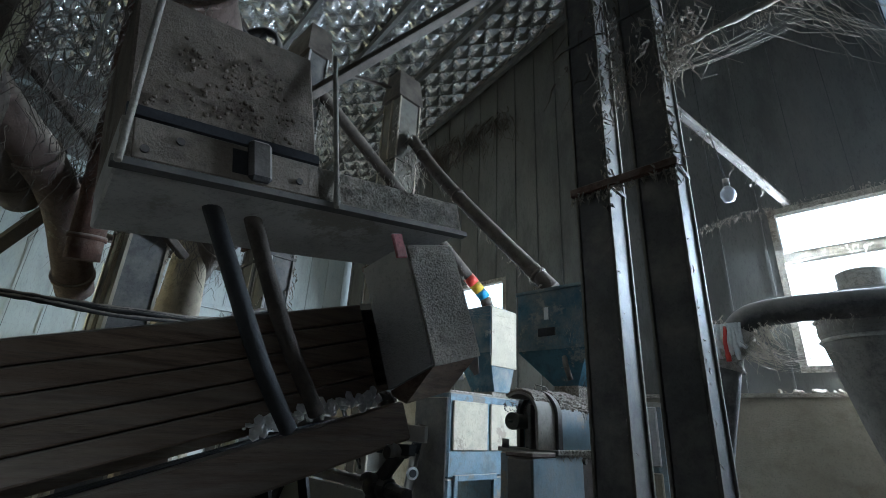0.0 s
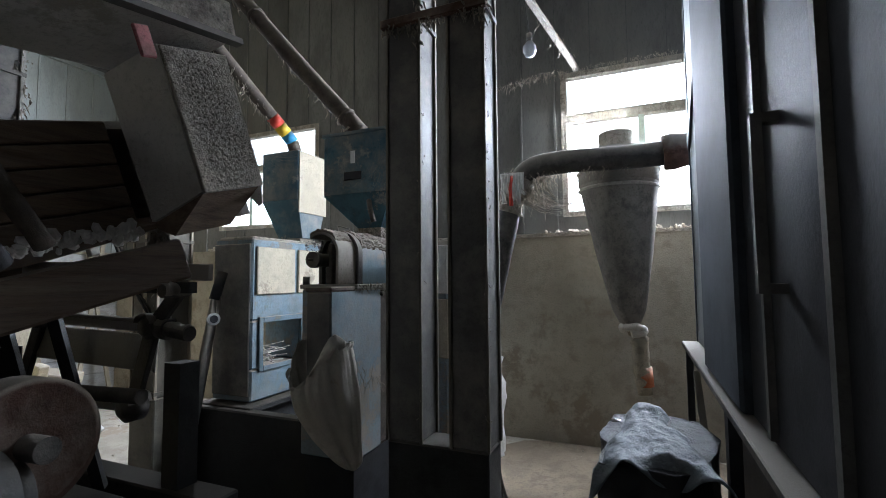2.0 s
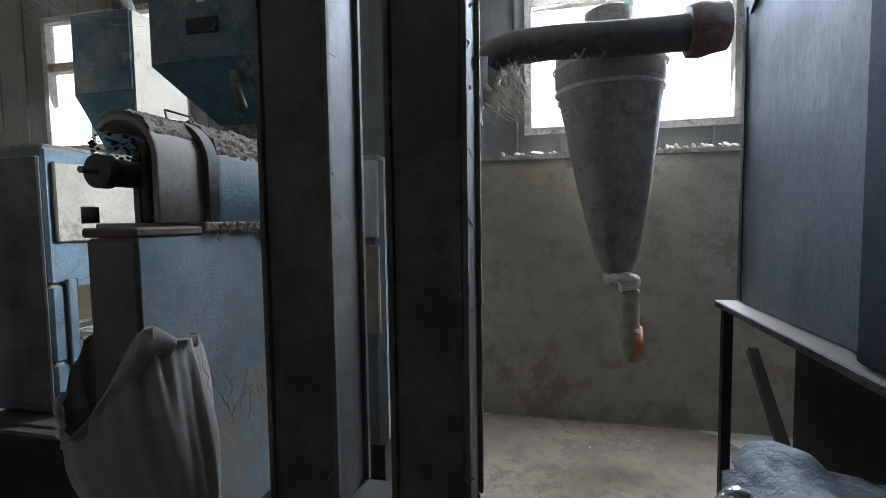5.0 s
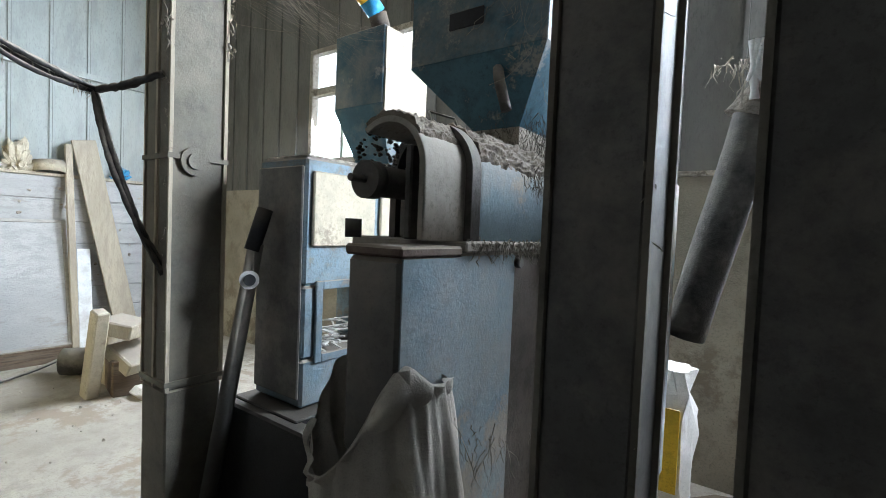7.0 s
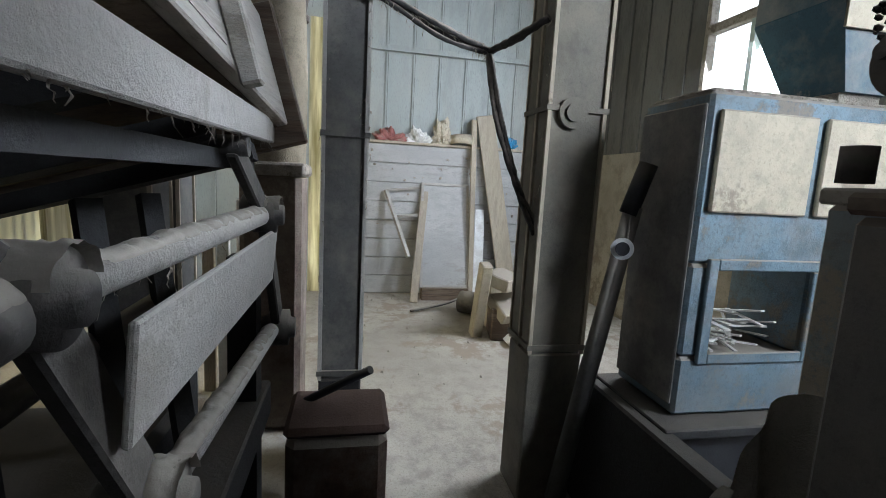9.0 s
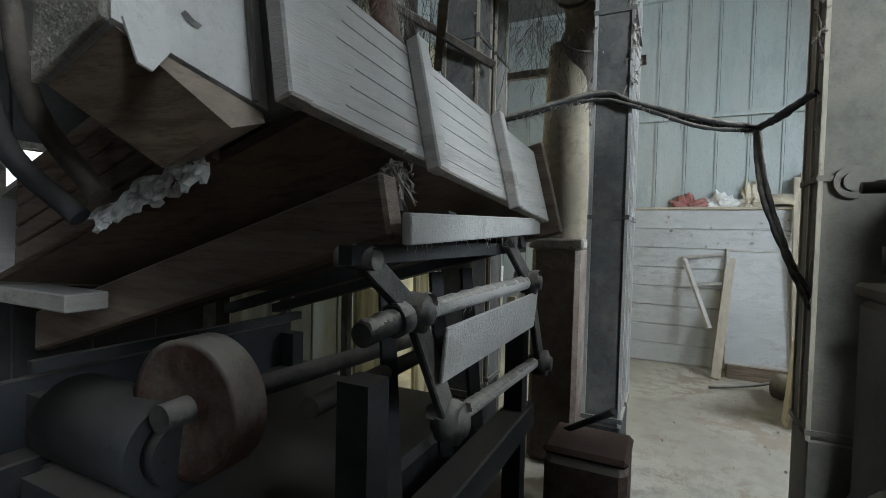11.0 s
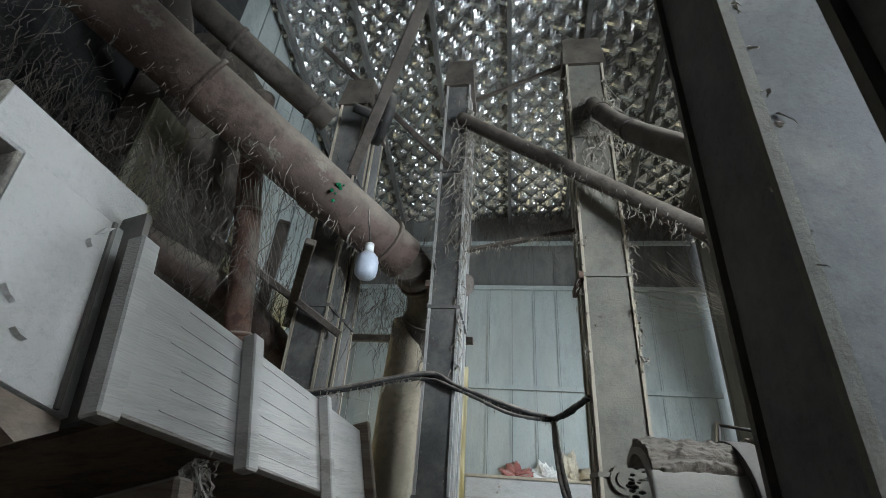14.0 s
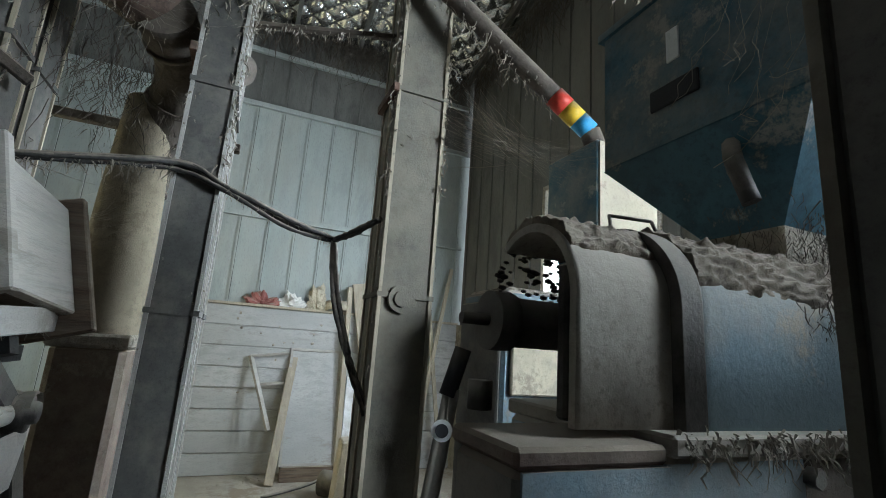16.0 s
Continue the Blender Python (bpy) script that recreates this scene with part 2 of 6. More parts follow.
def glow_material(name, colour, strength):
    m = bpy.data.materials.new(name)
    m.use_nodes = True
    n, l = m.node_tree.nodes, m.node_tree.links
    n.remove(n["Principled BSDF"])
    e = n.new("ShaderNodeEmission")
    e.inputs[0].default_value, e.inputs[1].default_value = (*colour, 1), strength
    l.new(e.outputs[0], n["Material Output"].inputs[0])
    return m


M_YELLOWSHEET = bpy.data.materials.new("yellowed_plastic_sheet")
M_YELLOWSHEET.use_nodes = True
_n, _l = M_YELLOWSHEET.node_tree.nodes, M_YELLOWSHEET.node_tree.links
_tr, _tx, _rp = _n.new("ShaderNodeBsdfTranslucent"), _n.new("ShaderNodeTexNoise"), _n.new("ShaderNodeValToRGB")
_tx.inputs["Scale"].default_value, _tx.inputs["Detail"].default_value = 3.0, 8
_rp.color_ramp.elements[0].position, _rp.color_ramp.elements[1].position = 0.4, 0.62
_rp.color_ramp.elements[0].color, _rp.color_ramp.elements[1].color = (0.34, 0.31, 0.19, 1), (0.86, 0.83, 0.66, 1)
_l.new(_tx.outputs[0], _rp.inputs[0])
_mx = _n.new("ShaderNodeMixShader")
_mx.inputs[0].default_value = 0.65
_l.new(_rp.outputs[0], _tr.inputs[0])
_l.new(_rp.outputs[0], _n["Principled BSDF"].inputs["Base Color"])
_l.new(_n["Principled BSDF"].outputs[0], _mx.inputs[1])
_l.new(_tr.outputs[0], _mx.inputs[2])
_l.new(_mx.outputs[0], _n["Material Output"].inputs[0])
M_FOIL, M_GLASS = foil_material(), glass_material()
M_SKYCARD = glow_material("hazy_white_sky", (0.93, 0.97, 1.0), 2.6)
M_OUTSIDE = glow_material("bright_hazy_distance", (1.0, 0.93, 0.70), 3.0)

# ---- building blocks ----
rnd = random.Random(7)


def rot(rx=0, ry=0, rz=0):
    return pose(0, 0, 0, rx, ry, rz)


def add_box(bm, lo, hi, m=None, bevel=0.0):
    r = bmesh.ops.create_cube(bm, size=1)
    vs = r["verts"]
    c = [(a + b) / 2 for a, b in zip(lo, hi)]
    for v in vs:
        v.co = Vector([v.co[i] * (hi[i] - lo[i]) + c[i] for i in range(3)])
    if bevel:
        es = list({e for v in vs for e in v.link_edges})
        g = bmesh.ops.bevel(bm, geom=es, offset=bevel, segments=1, affect='EDGES', clamp_overlap=True)
        vs = list({v for f in g["faces"] for v in f.verts} | {v for v in vs if v.is_valid})
    if m is not None:
        bmesh.ops.transform(bm, matrix=m, verts=vs)
    return vs


def frame_along(a, b):
    a, b = Vector(a), Vector(b)
    q = (b - a).to_track_quat('Z', 'Y').to_matrix().to_4x4()
    return Matrix.Translation(a) @ q, (b - a).length


def add_tube(bm, a, b, r, r2=None, seg=16, caps=True):
    m, h = frame_along(a, b)
    g = bmesh.ops.create_cone(bm, cap_ends=caps, segments=seg, radius1=r, radius2=r if r2 is None else r2, depth=h,
                              matrix=m @ Matrix.Translation((0, 0, h / 2)))
    for f in {f for v in g["verts"] for f in v.link_faces}:
        f.smooth = len(f.verts) == 4
    return g["verts"]


def add_bar(bm, a, b, w, d, up=(0, 0, 1), bevel=0.0):
    """A rectangular bar from a to b, w wide sideways and d along up."""
    a, b, up = Vector(a), Vector(b), Vector(up)
    z = (b - a).normalized()
    x = up.cross(z).normalized()
    y = z.cross(x)
    m = Matrix((x, y, z)).transposed().to_4x4()
    m.translation = a
    return add_box(bm, (-w / 2, -d / 2, 0), (w / 2, d / 2, (b - a).length), m, bevel)


def add_lathe(bm, profile, seg=24, m=None, closed=False):
    rings = []
    for r, z in profile:
        rings.append([bm.verts.new((r * math.cos(2 * math.pi * i / seg), r * math.sin(2 * math.pi * i / seg), z)) for i in range(seg)])
    for a, b in zip(rings, rings[1:]):
        for i in range(seg):
            f = bm.faces.new((a[i], a[(i + 1) % seg], b[(i + 1) % seg], b[i]))
            f.smooth = True
    if closed:
        bm.faces.new(list(reversed(rings[0])))
        bm.faces.new(rings[-1])
    vs = [v for r in rings for v in r]
    if m is not None:
        bmesh.ops.transform(bm, matrix=m, verts=vs)
    return vs


def add_prism(bm, poly, lo, hi, m=None):
    """poly in x, z; runs along y from lo to hi."""
    a = [bm.verts.new((x, lo, z)) for x, z in poly]
    b = [bm.verts.new((x, hi, z)) for x, z in poly]
    n = len(poly)
    for i in range(n):
        bm.faces.new((a[i], a[(i + 1) % n], b[(i + 1) % n], b[i]))
    bm.faces.new(list(reversed(a)))
    bm.faces.new(b)
    if m is not None:
        bmesh.ops.transform(bm, matrix=m, verts=a + b)
    return a + b


def add_frustum(bm, lo, hi, z0, lo2, hi2, z1):
    """A tapering box between two rectangles."""
    a = [bm.verts.new((x, y, z0)) for x, y in ((lo[0], lo[1]), (hi[0], lo[1]), (hi[0], hi[1]), (lo[0], hi[1]))]
    b = [bm.verts.new((x, y, z1)) for x, y in ((lo2[0], lo2[1]), (hi2[0], lo2[1]), (hi2[0], hi2[1]), (lo2[0], hi2[1]))]
    for i in range(4):
        bm.faces.new((a[i], a[(i + 1) % 4], b[(i + 1) % 4], b[i]))
    bm.faces.new(list(reversed(a)))
    bm.faces.new(b)
    return a + b


def mesh_from(name, bm, mat):
    bmesh.ops.recalc_face_normals(bm, faces=bm.faces)
    me = bpy.data.meshes.new(name)
    bm.to_mesh(me)
    bm.free()
    me.materials.append(mat)
    return me


def thing(name, base, label, category, group=""):
    ob = new(name)
    ob.location = base
    ob.empty_display_size = 0.05
    return tagged(ob, label, category, group)


def part(name, bm, mat, parent, label=""):
    ob = new(name, mesh_from(name, bm, mat))
    ob.parent = parent
    if parent.type == 'EMPTY':
        ob.matrix_parent_inverse = Matrix.Translation(-Vector(parent.location))
    if label:
        ob["label"] = label
    return ob


def single(name, bm, mat, label, category, group="", kind=""):
    return tagged(new(name, mesh_from(name, bm, mat)), label, category, group, kind)


def structure(name, bm, mat, label="", category=""):
    return tagged(new(name, mesh_from(name, bm, mat)), label, category, "", "structure")


def B(*boxes, bevel=0.0, m=None):
    bm = bmesh.new()
    for lo, hi in boxes:
        add_box(bm, lo, hi, m, bevel)
    return bm


def T(*tubes, seg=16):
    bm = bmesh.new()
    for t in tubes:
        add_tube(bm, *t, seg=seg)
    return bm


def curve_points(points, n):
    """Catmull-Rom through the points."""
    p = [Vector(q) for q in points]
    p = [p[0] * 2 - p[1]] + p + [p[-1] * 2 - p[-2]]
    out = []
    for i in range(1, len(p) - 2):
        for k in range(n):
            t = k / n
            a, b, c, d = p[i - 1], p[i], p[i + 1], p[i + 2]
            out.append(0.5 * ((2 * b) + (c - a) * t + (2 * a - 5 * b + 4 * c - d) * t * t + (3 * b - a - 3 * c + d) * t ** 3))
    out.append(p[-2])
    return out


def add_hose(bm, points, r, seg=10, n=8, wobble=0.0, taper=None):
    pts = curve_points(points, n)
    rings = []
    up = Vector((0.13, 0.21, 0.97))
    for i, q in enumerate(pts):
        d = (pts[min(i + 1, len(pts) - 1)] - pts[max(i - 1, 0)]).normalized()
        x = d.cross(up)
        x = x.normalized() if x.length > 0.05 else d.orthogonal().normalized()
        y = d.cross(x)
        rr = r * (1 + wobble * (rnd.random() - 0.5))
        if taper:
            rr *= taper[0] + (taper[1] - taper[0]) * i / (len(pts) - 1)
        rings.append([bm.verts.new(q + x * rr * math.cos(2 * math.pi * k / seg) + y * rr * math.sin(2 * math.pi * k / seg)) for k in range(seg)])
    for a, b in zip(rings, rings[1:]):
        for k in range(seg):
            f = bm.faces.new((a[k], a[(k + 1) % seg], b[(k + 1) % seg], b[k]))
            f.smooth = True
    bm.faces.new(list(reversed(rings[0])))
    bm.faces.new(rings[-1])


# ---- the shed ----
X0, X1, Y0, Y1 = -6.8, 2.4, -0.8, 4.53
PLINTH = 1.84


def roof_z(x):
    return 5.6 + 0.26 * (x - X0)


structure("floor", B(((X0 - 0.4, Y0 - 0.4, -0.15), (X1 + 0.4, Y1 + 0.4, 0.0))), M_CONCRETE, "bare dusty concrete floor", "floor")


def wall_pieces(u0, u1, z0, z1, holes):
    """Rectangles of a wall round its openings (u0, u1, z0, z1)."""
    out, us = [], sorted({u0, u1, *[h[0] for h in holes], *[h[1] for h in holes]})
    for a, b in zip(us, us[1:]):
        cuts = sorted((h[2], h[3]) for h in holes if h[0] <= a + 1e-6 and h[1] >= b - 1e-6)
        z = z0
        for c, d in cuts:
            if c > z:
                out.append((a, b, z, c))
            z = max(z, d)
        if z < z1:
            out.append((a, b, z, z1))
    return out


WIN_R = (-0.58, 0.80, 2.02, 3.37)
WIN_A = (-4.90, -3.35, 2.10, 3.30)
SMALL_WIN = (-1.94, -1.56, 1.50, 1.81)
DOOR = (-5.7, -4.2, 0.0, 3.0)


def sheet_wall(name, axis, at, u0, u1, z0, z1, holes, mat, inward, top=None, pitch=0.32):
    """Ribbed sheet: a flat skin with a narrow raised seam every pitch."""
    bm, seams = bmesh.new(), bmesh.new()
    t = 0.035

    def put(a, b, c, d, lo, hi, bm=bm):
        if axis == 'y':
            vs = add_box(bm, (a, at + lo, c), (b, at + hi, d))
        else:
            vs = add_box(bm, (at + lo, a, c), (at + hi, b, d))
        return vs

    for a, b, c, d in wall_pieces(u0, u1, z0, z1, holes):
        put(a, b, c, d, -t if inward > 0 else 0, 0 if inward > 0 else t)
        k = math.ceil(a / pitch)
        while k * pitch < b - 0.012:
            u = k * pitch
            if u > a + 0.012:
                put(u - 0.011, u + 0.011, c, d, 0 if inward > 0 else -0.014, 0.014 if inward > 0 else 0)
                put(u + 0.011, u + 0.017, c, d, 0 if inward > 0 else -0.003, 0.003 if inward > 0 else 0, seams)
            k += 1
    structure(name + "_seams", seams, M_SEAM, "dark lap seams of the sheet wall", "seam")
    return structure(name, bm, mat, "ribbed sheet-metal wall, dusty", "wall")


# window wall: plaster plinth below, sheet above
structure("wall_north", B(((X0 - 0.2, Y1, 0), (X1, Y1 + 0.22, PLINTH))), M_PLASTER, "stained plaster wall below the windows", "wall")
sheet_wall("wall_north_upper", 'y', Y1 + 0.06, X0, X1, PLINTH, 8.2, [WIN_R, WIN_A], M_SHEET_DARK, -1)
wall_w = structure("wall_west", B(((X0 - 0.2, 1.36, 0), (X0, Y1, PLINTH))), M_BOARD, "whitewashed board wall", "wall")
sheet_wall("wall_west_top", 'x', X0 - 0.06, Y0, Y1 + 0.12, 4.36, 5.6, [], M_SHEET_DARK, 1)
sheet_wall("wall_west_upper", 'x', X0 - 0.06, Y0, Y1 + 0.12, 0.0, 4.36, [(1.36, Y1 + 0.12, 0.0, PLINTH), (1.04, 1.34, 0.0, 3.2)], M_SHEET, 1)
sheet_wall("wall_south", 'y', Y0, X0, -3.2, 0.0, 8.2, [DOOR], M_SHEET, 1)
# same sheet wall, its shaded stretch painted near black to cut bounce
sheet_wall("wall_south_shaded", 'y', Y0, -3.2, X1, 0.0, 8.2, [SMALL_WIN], M_SHEET_SHADED, 1)
# unseen end wall; its opening is assumed, to go with the fill lamp
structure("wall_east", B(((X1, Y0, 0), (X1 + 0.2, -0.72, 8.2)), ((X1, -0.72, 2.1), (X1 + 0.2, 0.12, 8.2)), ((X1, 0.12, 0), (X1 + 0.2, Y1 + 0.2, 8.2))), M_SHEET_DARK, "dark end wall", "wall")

structure("ledge", B(((X0 - 0.06, 1.36, PLINTH), (X0 + 0.05, Y1, PLINTH + 0.03))), M_WOOD_PALE, "dusty timber ledge", "ledge")
structure("sill", B(((-4.98, Y1 - 0.04, PLINTH), (X1, Y1 + 0.1, PLINTH + 0.03))), M_DUSTY, "crumbling dusty sill", "sill")

bm = bmesh.new()
ring_ = []
for k in range(40):
    a_ = 2 * math.pi * k / 40
    q_ = 1 + 0.16 * noise.noise(Vector((math.cos(a_) * 1.5, math.sin(a_) * 1.5, 4)))
    ring_.append((max(-1.3, -0.15 + 1.15 * q_ * math.cos(a_)), min(Y1 - 0.01, 3.55 + 1.3 * q_ * math.sin(a_))))
mid_ = bm.verts.new((-0.15, 3.6, 0.012))
outer_ = [bm.verts.new((x_, y_, 0.004)) for x_, y_ in ring_]
for p_, q_ in zip(outer_, outer_[1:] + outer_[:1]):
    bm.faces.new((mid_, p_, q_))
bran_ = bm
# dark floor patch: paints in the shade round the whitener's foot
bm = bmesh.new()
mid_ = bm.verts.new((-1.75, 2.35, 0.008))
outer_ = []
for k in range(40):
    a_ = 2 * math.pi * k / 40
    q_ = 1 + 0.15 * noise.noise(Vector((math.cos(a_) * 1.7, math.sin(a_) * 1.7, 9)))
    outer_.append(bm.verts.new((-1.75 + 0.85 * q_ * math.cos(a_), 2.35 + 0.85 * q_ * math.sin(a_), 0.0075)))
for p_, q_ in zip(outer_, outer_[1:] + outer_[:1]):
    bm.faces.new((mid_, p_, q_))
single("floor_shade_layer", bm, material("floor_shade_black", (0.05, 0.044, 0.038), 0.8, vary=0.35, grain=8, bump=0.4, second=(0.10, 0.085, 0.07), patch=0.2), "black patch painted on the floor for the shade by the machines", "dirt", kind="stuff")
bm = bran_
single("bran_layer", bm, material("trodden_brown_bran", (0.21, 0.165, 0.115), 0.95, vary=0.25, grain=9, bump=0.4, second=(0.15, 0.115, 0.08), patch=0.2), "thin trodden layer of brown bran on the floor", "bran", kind="stuff")

# roof of quilted foil: small pillows
bm = bmesh.new()
nx, ny = 150, 88
step_x, step_y = (X1 - X0 + 0.4) / nx, (Y1 - Y0 + 0.4) / ny
grid = []
for i in range(2 * nx + 1):
    row = []
    for j in range(2 * ny + 1):
        x, y = X0 - 0.2 + i * step_x / 2, Y0 - 0.2 + j * step_y / 2
        qa, qb = ((i + j) / 9) % 1, ((i - j) / 9) % 1
        p = (1 - abs(2 * qa - 1) ** 2.5) * (1 - abs(2 * qb - 1) ** 2.5)
        row.append(bm.verts.new((x, y, roof_z(x) - 0.05 * p + 0.005 * (rnd.random() - 0.5) + 0.015 * noise.noise(Vector((x * 3, y * 3, 0))))))
    grid.append(row)
for i in range(2 * nx):
    for j in range(2 * ny):
        bm.faces.new((grid[i][j], grid[i + 1][j], grid[i + 1][j + 1], grid[i][j + 1]))
structure("ceiling", bm, M_FOIL, "quilted silver foil insulation under the roof", "ceiling")
bm = bmesh.new()
add_prism(bm, [(X0 - 0.3, roof_z(X0 - 0.3) + 0.05), (X1 + 0.3, roof_z(X1 + 0.3) + 0.05), (X1 + 0.3, roof_z(X1 + 0.3) + 0.1), (X0 - 0.3, roof_z(X0 - 0.3) + 0.1)], Y0 - 0.3, Y1 + 0.4)
structure("roof", bm, M_SHEET, "sheet roof", "roof")

for i in range(7):
    y = Y0 + 0.15 + i * 0.85
    bm = bmesh.new()
    add_bar(bm, (X0, y, roof_z(X0) - 0.11), (X1, y, roof_z(X1) - 0.11), 0.05, 0.09)
    tagged(single("roof_purlin", bm, M_STEEL, "dusty steel roof purlin", "purlin", "roof purlins"), kind="structure")
for z in (2.93, 4.36, 5.1):
    bm = B(((X0 - 0.02, 1.36 if z < 3 else Y0, z - 0.03), (X0 + 0.03, Y1, z + 0.03)))
    structure("wall_rail", bm, M_SHEET, "horizontal rail on the sheet wall", "rail")


# ---- windows ----
def window(name, u0, u1, z0, z1, transom, mullions, y, label):
    w = thing(name, ((u0 + u1) / 2, y, z0), label, "window")
    w["kind"] = "structure"
    f = 0.05
    part("window_frame", B(((u0, y - 0.03, z0), (u0 + f, y + 0.05, z1)), ((u1 - f, y - 0.03, z0), (u1, y + 0.05, z1)),
                           ((u0 + f, y - 0.03, z0), (u1 - f, y + 0.05, z0 + f)), ((u0 + f, y - 0.03, z1 - f), (u1 - f, y + 0.05, z1))), M_DUSTY, w)
    part("transom", B(((u0 + f, y - 0.035, transom - 0.04), (u1 - f, y + 0.05, transom + 0.04)), bevel=0.008), M_DUSTY, w, "dust-caked timber transom")
    for u in mullions:
        part("mullion", B(((u - 0.025, y - 0.02, z0 + f), (u + 0.025, y + 0.04, transom - 0.04))), M_GREENPAINT, w, "pale green mullion")
    us = [u0 + f, *mullions, u1 - f]
    for a, b in zip(us, us[1:]):
        p = part("pane", B(((a + 0.02, y + 0.01, z0 + f), (b - 0.02, y + 0.014, transom - 0.04))), M_GLASS, w)
        p.visible_shadow = False
    p = part("pane", B(((u0 + f, y + 0.01, transom + 0.04), (u1 - f, y + 0.014, z1 - f))), M_GLASS, w)
    p.visible_shadow = False
    return w


window("window_1", *WIN_R[:2], *WIN_R[2:], 2.93, [0.11], Y1 + 0.08, "dusty window with white daylight behind it")
window("window_2", *WIN_A[:2], *WIN_A[2:], 2.85, [-4.38, -3.87], Y1 + 0.08, "bright dusty window with narrow mullions")
for name, lo, hi in (("backdrop", (-7.5, 6.2, -1), (3.5, 6.25, 6)), ("backdrop", (-2.4, -2.35, 0.6), (-0.9, -2.3, 3.0))):
    structure(name, B((lo, hi)), M_SKYCARD, "overexposed white sky", "sky")
structure("backdrop", B(((-8.5, -4.05, -0.2), (-2.5, -4.0, 5.0))), M_OUTSIDE, "bright hazy yard outside", "sky")
structure("backdrop", B(((-8.45, -1.5, -0.2), (-8.4, 3.0, 4.5))), M_OUTSIDE, "bright hazy yard outside", "sky")
for nm, lo, hi in (("yellow_sheet_door", (DOOR[0], Y0 - 0.03, 0.0), (DOOR[1], Y0 - 0.02, DOOR[3])), ("yellow_sheet_strip", (X0 - 0.07, 1.04, 0.0), (X0 - 0.06, 1.34, 3.2))):
    bm = bmesh.new()
    add_box(bm, lo, hi)
    for k in range(14):
        if nm == "yellow_sheet_door":
            u = lo[0] + 0.05 + k * 0.105
            add_box(bm, (u, lo[1] - 0.01, 0.0), (u + 0.03, lo[1], hi[2]))
    structure(nm, bm, M_YELLOWSHEET, "yellowed translucent plastic sheet with daylight behind", "sheet")
structure("ground", B(((-60, -60, -0.25), (60, 60, -0.155))), M_GRASS, "sunlit scrubby ground outside", "ground")
f = thing("window_3", (-1.75, Y0, 1.5), "small square opening in the dark wall", "window")
f["kind"] = "structure"
u0, u1, z0, z1 = SMALL_WIN
part("window_frame", B(((u0 - 0.03, Y0 - 0.05, z0 - 0.03), (u0, Y0 + 0.03, z1 + 0.03)), ((u1, Y0 - 0.05, z0 - 0.03), (u1 + 0.03, Y0 + 0.03, z1 + 0.03)),
                       ((u0, Y0 - 0.05, z1), (u1, Y0 + 0.03, z1 + 0.03)), ((u0, Y0 - 0.05, z0 - 0.03), (u1, Y0 + 0.03, z0))), M_DUSTY, f)


# ---- bucket elevators ----
def elevator(x_right, y0, y1, wide, gap, top, boot, label, mat, strip, knob=False):
    """Two square legs side by side along x, with a boot at the foot and a head at the top."""
    e = thing("bucket_elevator", (x_right - wide - gap / 2, (y0 + y1) / 2, 0), label, "elevator", "bucket elevators")
    xs = [(x_right - wide, x_right), (x_right - 2 * wide - gap, x_right - wide - gap)]
    for a, b in xs:
        leg = part("leg", B(((a, y0, boot), (b, y1, top)), bevel=0.006), mat, e)
        for z in [boot + 0.02 + 1.0 * k for k in range(int(top - boot) + 1) if top < 5 or k > 1]:
            part("flange", B(((a - 0.014, y0 - 0.014, z), (b + 0.014, y1 + 0.014, z + 0.022))), mat, leg)
        for yy in (y0, y1):
            part("seam", B(((b, yy - 0.008, boot), (b + 0.012, yy + 0.008, top)), ((a - 0.012, yy - 0.008, boot), (a, yy + 0.008, top))), strip, leg)
    a, b = xs[1][0], xs[0][1]
    part("boot", B(((a - 0.004, y0 - 0.004, 0.0), (b + 0.004, y1 + 0.004, boot)), bevel=0.008), M_SOOT_SHADE if mat is not M_STEEL_PALE else M_STEEL_PALE, e, "dusty boot housing at the foot")
    bm = bmesh.new()
    add_frustum(bm, (a - 0.02, y0 - 0.03), (b + 0.02, y1 + 0.03), top, (a + 0.03, y0 - 0.01), (b - 0.03, y1 + 0.01), top + 0.32)
    part("head", bm, M_PIPE, e, "dust-brown tapered head cover")
    part("band", B(((a - 0.03, y0 - 0.035, 2.70), (b + 0.03, y0 - 0.005, 2.745)), bevel=0.004), M_RUST, e)
    if knob:
        bm = T(((x_right, (y0 + y1) / 2 - 0.02, 1.715), (x_right + 0.02, (y0 + y1) / 2 - 0.02, 1.715), 0.062), ((x_right + 0.02, (y0 + y1) / 2 - 0.02, 1.715), (x_right + 0.03, (y0 + y1) / 2 - 0.02, 1.715), 0.035), seg=24)
        part("inspection_cap", bm, mat, e, "round inspection cap")
    return e


elevator(-0.58, 2.20, 2.385, 0.165, 0.16, 5.6, 0.70, "grey steel twin-leg bucket elevator, edges dust-furred", M_STEEL, M_STEEL_PALE)
elevator(-2.86, 2.31, 2.55, 0.105, 0.02, 4.40, 0.70, "pale green steel bucket elevator with a round cap", M_STEEL_PALE, M_WOOD_PALE, True)
elevator(-3.0, 1.43, 1.60, 0.18, 0.10, 4.40, 0.55, "dark steel bucket elevator beside the passage", M_STEEL, M_GALV)
elevator(-3.0, 0.60, 0.80, 0.19, 0.10, 4.25, 0.55, "dark steel bucket elevator behind the separator", M_STEEL, M_WOOD_PALE)

# belt pulley on the head of the rear elevator
p = thing("belt_pulley", (-2.90, 0.9, 4.0), "spoked cast-iron belt pulley, dusty", "pulley")
m = pose(-2.90, 0.98, 4.0, 90, 0, 35)
bm = bmesh.new()
